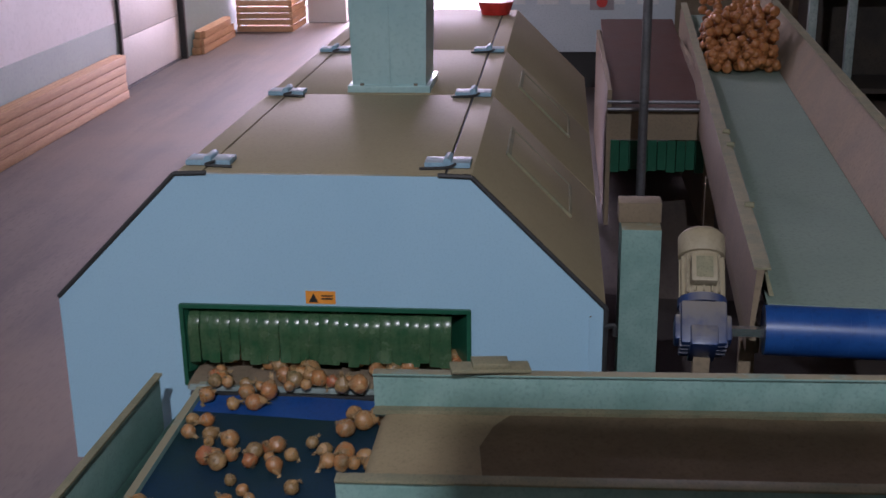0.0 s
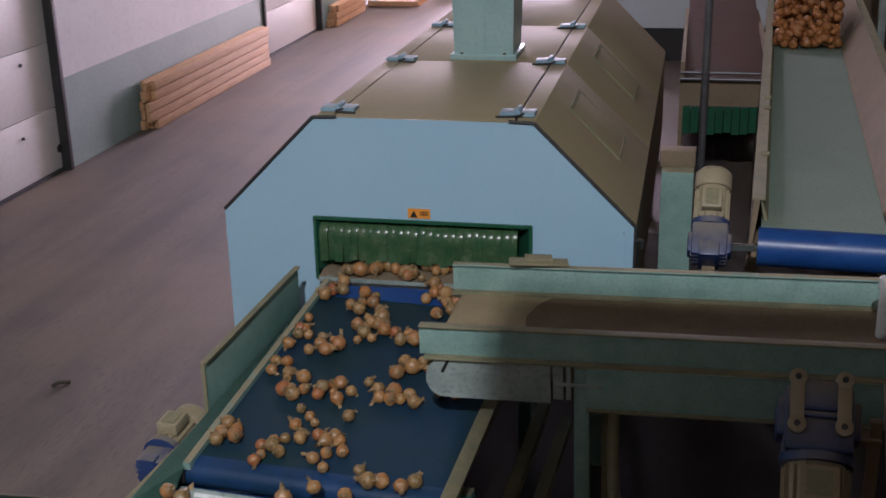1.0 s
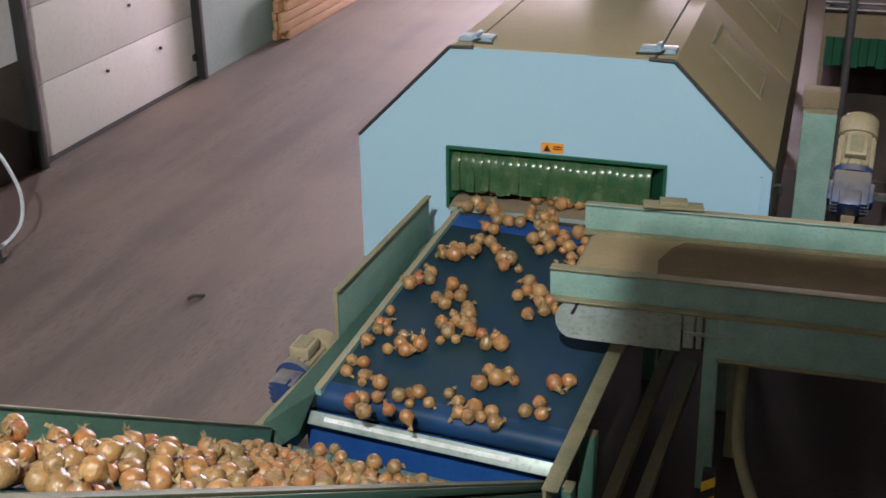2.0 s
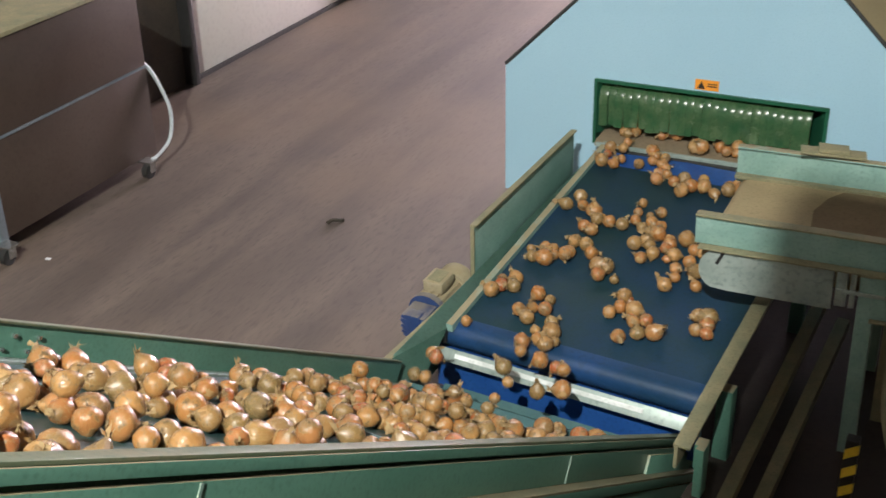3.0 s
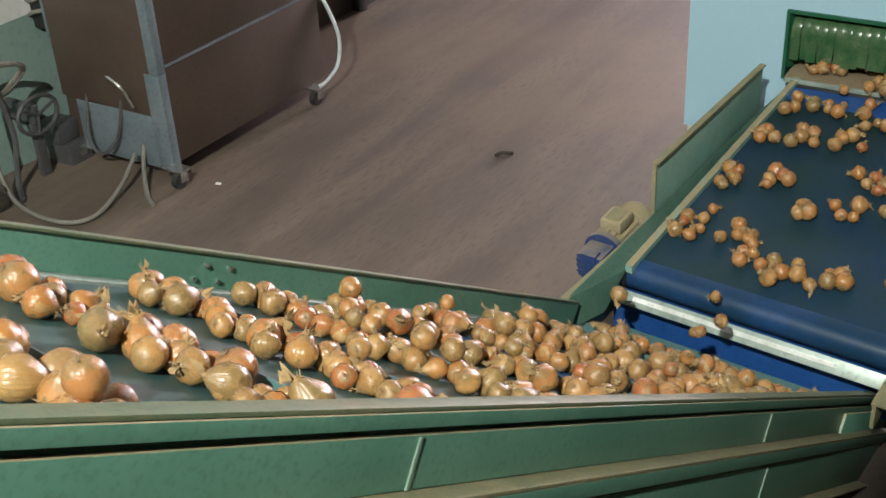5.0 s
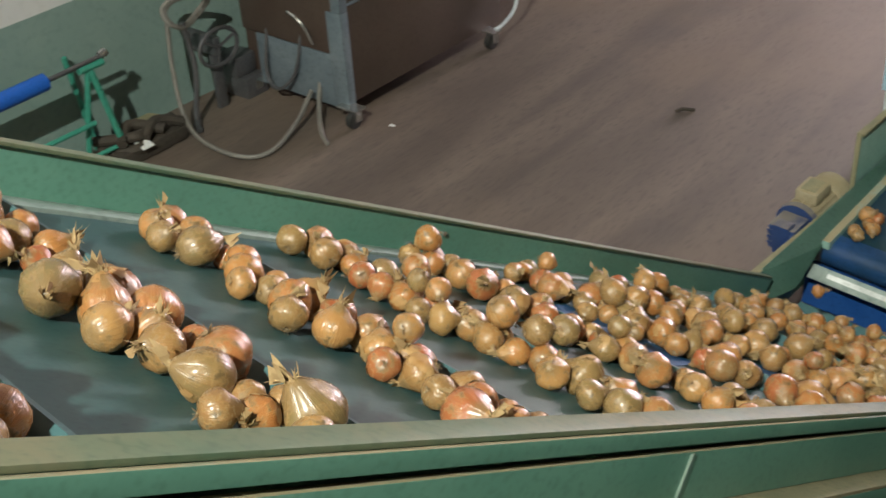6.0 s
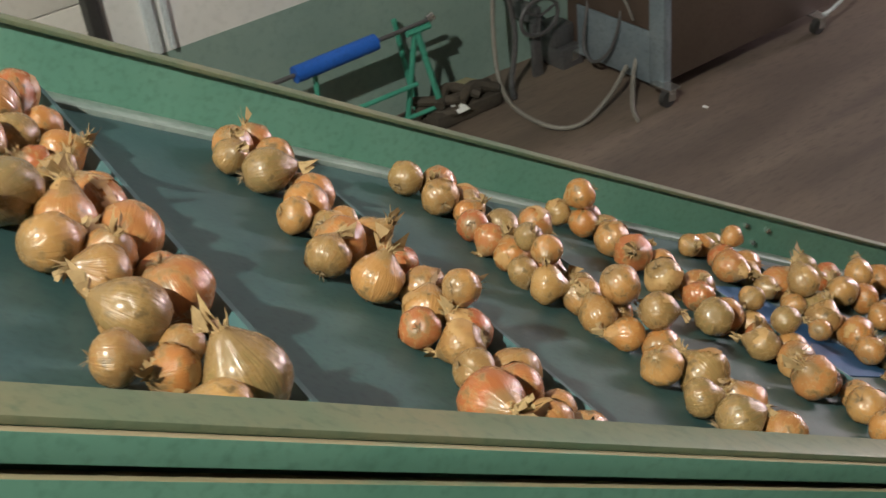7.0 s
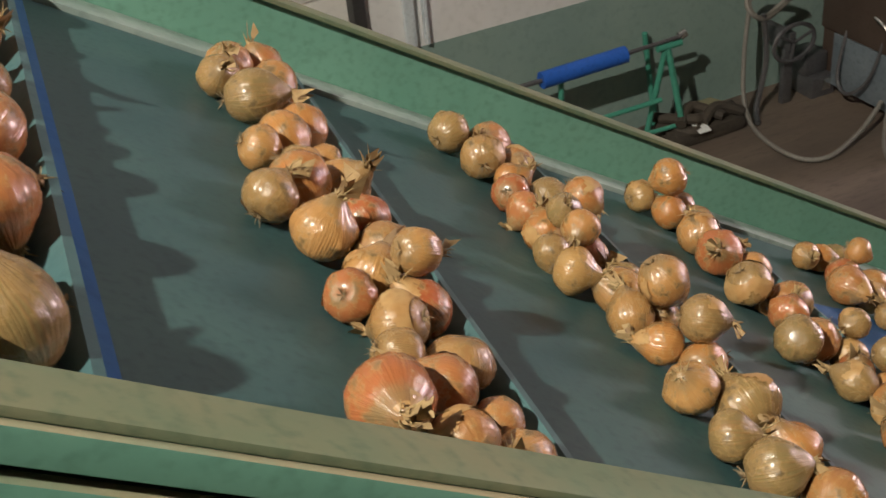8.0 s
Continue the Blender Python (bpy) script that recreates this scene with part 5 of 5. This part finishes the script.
def build_cart():
    ct = thing("wheeled_cabinet", "brown sheet-metal cabinet on castors with grey corner posts", "cabinet", pose(-3.325, -1.31, 0))
    D, L, z0, z1 = -0.76, 1.32, 0.10, 1.13
    part("core", boxes(((D + 0.01, 0.012, z0), (-0.012, L - 0.012, z1 - 0.01))), M["cart"], ct)
    part("top", boxes(((D - 0.01, -0.01, z1 - 0.009), (0.01, L + 0.01, z1 + 0.015))), M["lip"], ct, "dust-covered top", bevel=0.004)
    for a, b in ((z0, 0.625), (0.64, z1 - 0.012)):
        part("side_panel", boxes(((-0.0115, 0.05, a), (0.0, L - 0.005, b))), M["cart"], ct, "brown lacquered side panel", bevel=0.003)
    part("seam_trim", boxes(((-0.006, 0.05, 0.626), (0.006, L, 0.639))), M["cart_edge"], ct, "bright seam trim")
    part("corner_post", boxes(((-0.06, -0.006, 0.60), (0.004, 0.048, z1 - 0.012))), M["cart_edge"], ct, "grey corner post", bevel=0.003)
    part("corner_post", boxes(((-0.10, -0.006, z0 - 0.02), (0.004, 0.048, 0.598))), M["cart_edge"], ct, "grey corner post", bevel=0.003)
    part("end_panel", boxes(((D, 0.0, 0.36), (-0.061, 0.0115, z1 - 0.012))), M["cart"], ct, "brown end panel", bevel=0.003)
    part("lower_panel", boxes(((D + 0.1, 0.0, 0.06), (-0.101, 0.0115, 0.355))), M["cart_edge"], ct, "grey lower end panel", bevel=0.003)
    for x in (D + 0.08, 0.06):
        for y in (-0.02, L - 0.16):
            bm = boxes(((x - 0.11, y - 0.03, 0.09), (x + 0.03, y + 0.05, 0.099)), ((x - 0.026, y - 0.03, 0.035), (x - 0.02, y + 0.02, 0.09)), ((x + 0.02, y - 0.03, 0.035), (x + 0.026, y + 0.02, 0.09)))
            c = part("castor", bm, M["steel"], ct, "bright castor fork")
            bm = bmesh.new()
            rod(bm, (x - 0.017, y - 0.02, 0.045), (x + 0.017, y - 0.02, 0.045), 0.045, 18)
            part("wheel", bm, M["rubber"], c, "dark rubber wheel")
    bm = bmesh.new()
    tube(bm, [(-0.03, L - 0.005, 0.66), (0.0, L + 0.03, 0.60), (0.03, L + 0.07, 0.48), (0.055, L + 0.10, 0.32), (0.06, L + 0.06, 0.17), (0.06, L - 0.05, 0.11), (0.06, L - 0.13, 0.10)], 0.011, 10)
    part("hose", bm, M["panel"], ct, "pale rubber hose")
    # bay at the cabinet's back: solid box, its inner shade painted black, with pipes
    bay = part("bay", boxes(((D - 0.17, 0.05, 0.70), (D - 0.002, L - 0.05, z1 - 0.02))), M["black"], ct, "solid black box standing for the bay's dark inside", bevel=0.006)
    for k, (z, r) in enumerate(((0.78, 0.012), (0.86, 0.008), (0.95, 0.014), (1.03, 0.009))):
        bm = bmesh.new()
        tube(bm, [(D - 0.165, 0.03, z), (D - 0.09, 0.01, z + 0.03 - 0.02 * (k % 2)), (D - 0.01, 0.03, z + 0.05)], r, 8)
        part("bay_pipe", bm, M["cable"], bay)
    part("bay_frame", boxes(((D - 0.012, -0.004, 0.66), (D + 0.006, 0.02, z1 - 0.012))), M["cart_edge"], ct, "bright frame edge")
    bm = bmesh.new()
    tube(bm, [(-0.36, -0.004, 0.52), (-0.33, -0.05, 0.56), (-0.27, -0.06, 0.55), (-0.22, -0.05, 0.50), (-0.20, -0.02, 0.40)], 0.010, 8)
    part("drain_elbow", bm, M["steel"], ct, "bright bent drain pipe")
    # hoses and hand wheel at the cabinet's end
    hs = thing("coiled_hose", "coil of grey hose with a loop hanging to the floor", "hose")
    bm = bmesh.new()
    for k in range(2):
        c = Vector((-4.06, -1.69 + 0.015 * k, 0.60 - 0.01 * k))
        tube(bm, [c + Vector((0.03 * math.sin(2 * a), 0.135 * math.cos(a), 0.075 * math.sin(a))) for a in [2 * math.pi * j / 12 for j in range(13)]], 0.013, 8)
    part("coil", bm, M["cable"], hs)
    bm = bmesh.new()
    tube(bm, [(-4.08, -1.80, 0.56), (-4.05, -1.84, 0.35), (-3.98, -1.88, 0.12), (-3.80, -1.93, 0.03), (-3.52, -1.93, 0.02), (-3.42, -1.80, 0.02), (-3.48, -1.55, 0.06), (-3.55, -1.36, 0.14)], 0.0125, 10)
    part("floor_loop", bm, M["cable"], hs)
    bm = bmesh.new()
    tube(bm, [(-4.04, -1.74, 0.55), (-4.02, -1.72, 0.3), (-4.0, -1.78, 0.06), (-3.9, -1.85, 0.02)], 0.015, 8)
    part("second_line", bm, M["steel_dark"], hs)
    bm = bmesh.new()
    tube(bm, [(-3.9, -1.30, 0.40), (-3.88, -1.36, 0.16), (-3.78, -1.38, 0.10), (-3.68, -1.34, 0.2), (-3.64, -1.30, 0.42), (-3.66, -1.28, 0.48)], 0.010, 8)
    part("drain_line", bm, M["steel_dark"], hs)
    bm = bmesh.new()
    tube(bm, [(-3.55, -1.26, 0.40), (-3.54, -1.29, 0.2), (-3.50, -1.36, 0.09), (-3.36, -1.50, 0.02), (-3.24, -1.58, 0.016)], 0.012, 8)
    part("floor_line", bm, M["cable"], hs)
    hw = thing("hand_wheel", "dark valve hand wheel on a bracket", "valve", pose(-4.02, -1.56, 0.36))
    bm = bmesh.new()
    tube(bm, [Vector((0.02, 0.13 * math.cos(a), 0.10 * math.sin(a))) for a in [2 * math.pi * j / 14 for j in range(15)]], 0.012, 8)
    part("rim", bm, M["steel_dark"], hw)
    for a in (0.4, 2.5, 4.6):
        bm = bmesh.new()
        rod(bm, (0.02, 0, 0), (0.02, 0.13 * math.cos(a), 0.10 * math.sin(a)), 0.008, 8)
        part("spoke", bm, M["steel_dark"], hw)
    part("bracket", boxes(((-0.22, -0.02, -0.05), (0.01, 0.02, 0.05)), ((-0.04, -0.03, -0.36), (-0.01, 0.03, -0.05))), M["steel_dark"], hw, bevel=0.004)
    pump = thing("pump_unit", "dark pump unit under the hoses", "pump", pose(-4.08, -1.36, 0))
    part("pump_body", boxes(((-0.1, -0.09, 0.12), (0.06, 0.06, 0.24))), M["steel_dark"], pump, bevel=0.02)
    part("pump_foot", boxes(((-0.08, -0.07, 0.0), (0.10, 0.08, 0.12))), M["steel_dark"], pump, bevel=0.004)


build_cart()


def build_trestle():
    tr = thing("roller_trestle", "green steel trestle holding a rod with a blue sleeve", "trestle", pose(-4.10, -2.33, 0))
    def bar(nm, a, b, r=0.014, mat="tr_green", seg=8, label=""):
        bm = bmesh.new()
        rod(bm, (a[0], a[1], a[2] * 0.92), (b[0], b[1], b[2] * 0.92), r, seg)
        return part(nm, bm, M[mat], tr, label)
    bar("leg", (0.10, -0.02, 0.60), (0.13, 0.08, 0.0), 0.017)
    bar("leg", (0.10, -0.03, 0.60), (0.02, -0.10, 0.0), 0.015)
    bar("leg", (-0.1, -0.02, 0.60), (-0.12, 0.06, 0.0), 0.015)
    bar("brace", (0.11, -0.06, 0.30), (0.06, -0.62, 0.27), 0.013)
    bar("brace", (0.12, 0.05, 0.12), (0.06, -0.60, 0.10), 0.012)
    bar("leg", (0.06, -0.60, 0.60), (0.06, -0.62, 0.0), 0.014)
    bar("top_bar", (0.10, -0.08, 0.60), (0.10, 0.06, 0.60), 0.018)
    bar("top_bar", (0.06, -0.66, 0.588), (0.06, -0.54, 0.588), 0.016)
    bar("rod", (0.08, -0.98, 0.60), (0.10, 0.08, 0.635), 0.011, "steel_dark", 10, "dark steel rod")
    bar("second_rod", (0.0, -0.98, 0.56), (0.02, 0.12, 0.585), 0.010, "steel_dark", 10)
    bar("sleeve", (0.082, -0.72, 0.607), (0.094, -0.26, 0.622), 0.042, "blue_roll", 20, "bright blue foam sleeve")
    bar("knob", (0.10, 0.05, 0.635), (0.10, 0.085, 0.65), 0.022, "steel", 10, "bright end knob")
    jk = thing("rag_bundle", "dark bundle of rags and straps with a white tag", "rags", pose(-4.02, -2.13, 0))
    rnd = random.Random(3)
    for k in range(9):
        bm = bmesh.new()
        y = rnd.uniform(-0.2, 0.18)
        tube(bm, [(rnd.uniform(-0.12, 0.12), y - 0.12, 0.03 + 0.012 * k), (rnd.uniform(-0.1, 0.1), y, 0.05 + 0.014 * k), (rnd.uniform(-0.1, 0.1), y + 0.13, 0.03 + 0.010 * k)], 0.028, 8)
        part("strap", bm, M["rag_and_shade"], jk)
    part("rag_core", boxes(((-0.11, -0.22, 0.0), (0.11, 0.22, 0.085))), M["rag_and_shade"], jk, bevel=0.03)
    part("tag", boxes(((0.02, -0.10, 0.12), (0.11, -0.03, 0.126)), m=pose(0, 0, 0, 0, 18)), M["white"], jk, "white paper tag")
    part("cardboard", boxes(((-0.05, 0.0, 0.14), (0.07, 0.12, 0.15)), m=pose(0, 0, 0, 0, -12)), M["lip"], jk, "brown cardboard scrap")


M["tr_green"] = material("turquoise green paint", (0.05, 0.26, 0.19), (0.06, 0.30, 0.22), 0.45)
build_trestle()


# thin sheet that paints the deep shade under the conveyors onto the floor
def build_floor_shade():
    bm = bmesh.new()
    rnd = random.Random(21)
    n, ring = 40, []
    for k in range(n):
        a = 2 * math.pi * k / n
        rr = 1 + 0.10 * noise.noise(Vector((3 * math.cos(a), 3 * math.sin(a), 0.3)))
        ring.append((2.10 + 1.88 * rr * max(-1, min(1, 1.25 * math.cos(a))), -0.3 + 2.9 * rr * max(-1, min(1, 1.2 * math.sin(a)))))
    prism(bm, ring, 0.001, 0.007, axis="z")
    tagged(part("floor_shade_sheet", bm, M["soil"], smooth=False), "thin dark sheet on the floor, the shade under the conveyors painted on", "soil", kind="stuff")


# near-black colour that stands for shade on the floor
M["soil"] = material("painted floor shade", (0.028, 0.021, 0.018), (0.045, 0.034, 0.028), 0.9, scale=3, fine=40, bump=0.3)
build_floor_shade()


def build_litter():
    sp = thing("paper_scrap", "tiny white paper scrap on the concrete", "scrap", pose(-3.113, -1.227, 0.001, 4, 6, 20))
    part("scrap", boxes(((-0.014, -0.009, 0.0), (0.014, 0.009, 0.003))), M["white"], sp)
    lf = thing("dark_scrap", "small dark scrap of husk lying on the concrete", "scrap", pose(-1.925, -0.276, 0.001, 0, 0, 35))
    bm = bmesh.new()
    tube(bm, [(-0.05, -0.006, 0.008), (-0.02, 0.012, 0.014), (0.02, 0.006, 0.012), (0.04, 0.016, 0.006)], 0.011, 6)
    part("scrap", bm, M["rag_and_shade"], lf)


build_litter()


# ---- what moves ----
def onion_rows(k, x, d, r, land, turn, drift, lift):
    """The way of one onion: out of the machine on the belt, over the drum, up the elevator."""
    leave = land - 0.28
    edge = 0.33

    def on_a(t):
        y = edge + A_SPEED * (leave - t)
        xa = min(max(x + drift, 0.165), 1.11)
        if y > 1.78:
            y = 1.78 + 0.6 * (y - 1.78)
        return BF @ Matrix.Translation((xa, y, za(min(y, 1.84)) + r * 0.95 + 0.03 * min(1, max(0, (y - 1.74) / 0.07)))) @ turn

    def on_b(t):
        return BS @ Matrix.Translation((x, -(cleat_s(k, t) + d), BELT_DEPTH + r * 0.95 + lift)) @ turn
    def at(t):
        if t <= leave:
            return on_a(t)
        if t >= land:
            return on_b(t)
        f = (t - leave) / (land - leave)
        a, b = on_a(leave).translation, on_b(land).translation
        p = a.lerp(b, f)
        p.z = a.z + (b.z - a.z) * f * f + 0.02 * math.sin(math.pi * f)
        return Matrix.Translation(p) @ turn
    times = {0.5 * i for i in range(17)} | {round(leave + 0.28 * j / 4, 3) for j in range(-1, 6)}
    return [(t, at(t)) for t in sorted(times) if 0 <= t <= 8]


def motions():
    for ob, *how in ONIONS:
        sc = ob.scale.copy()
        walk(ob, onion_rows(*how))
        ob.scale = sc
    for c, k in CLEATS:
        walk(c, [(0.25 * i, loop_pose(cleat_s(k, 0.25 * i))) for i in range(33)])


motions()
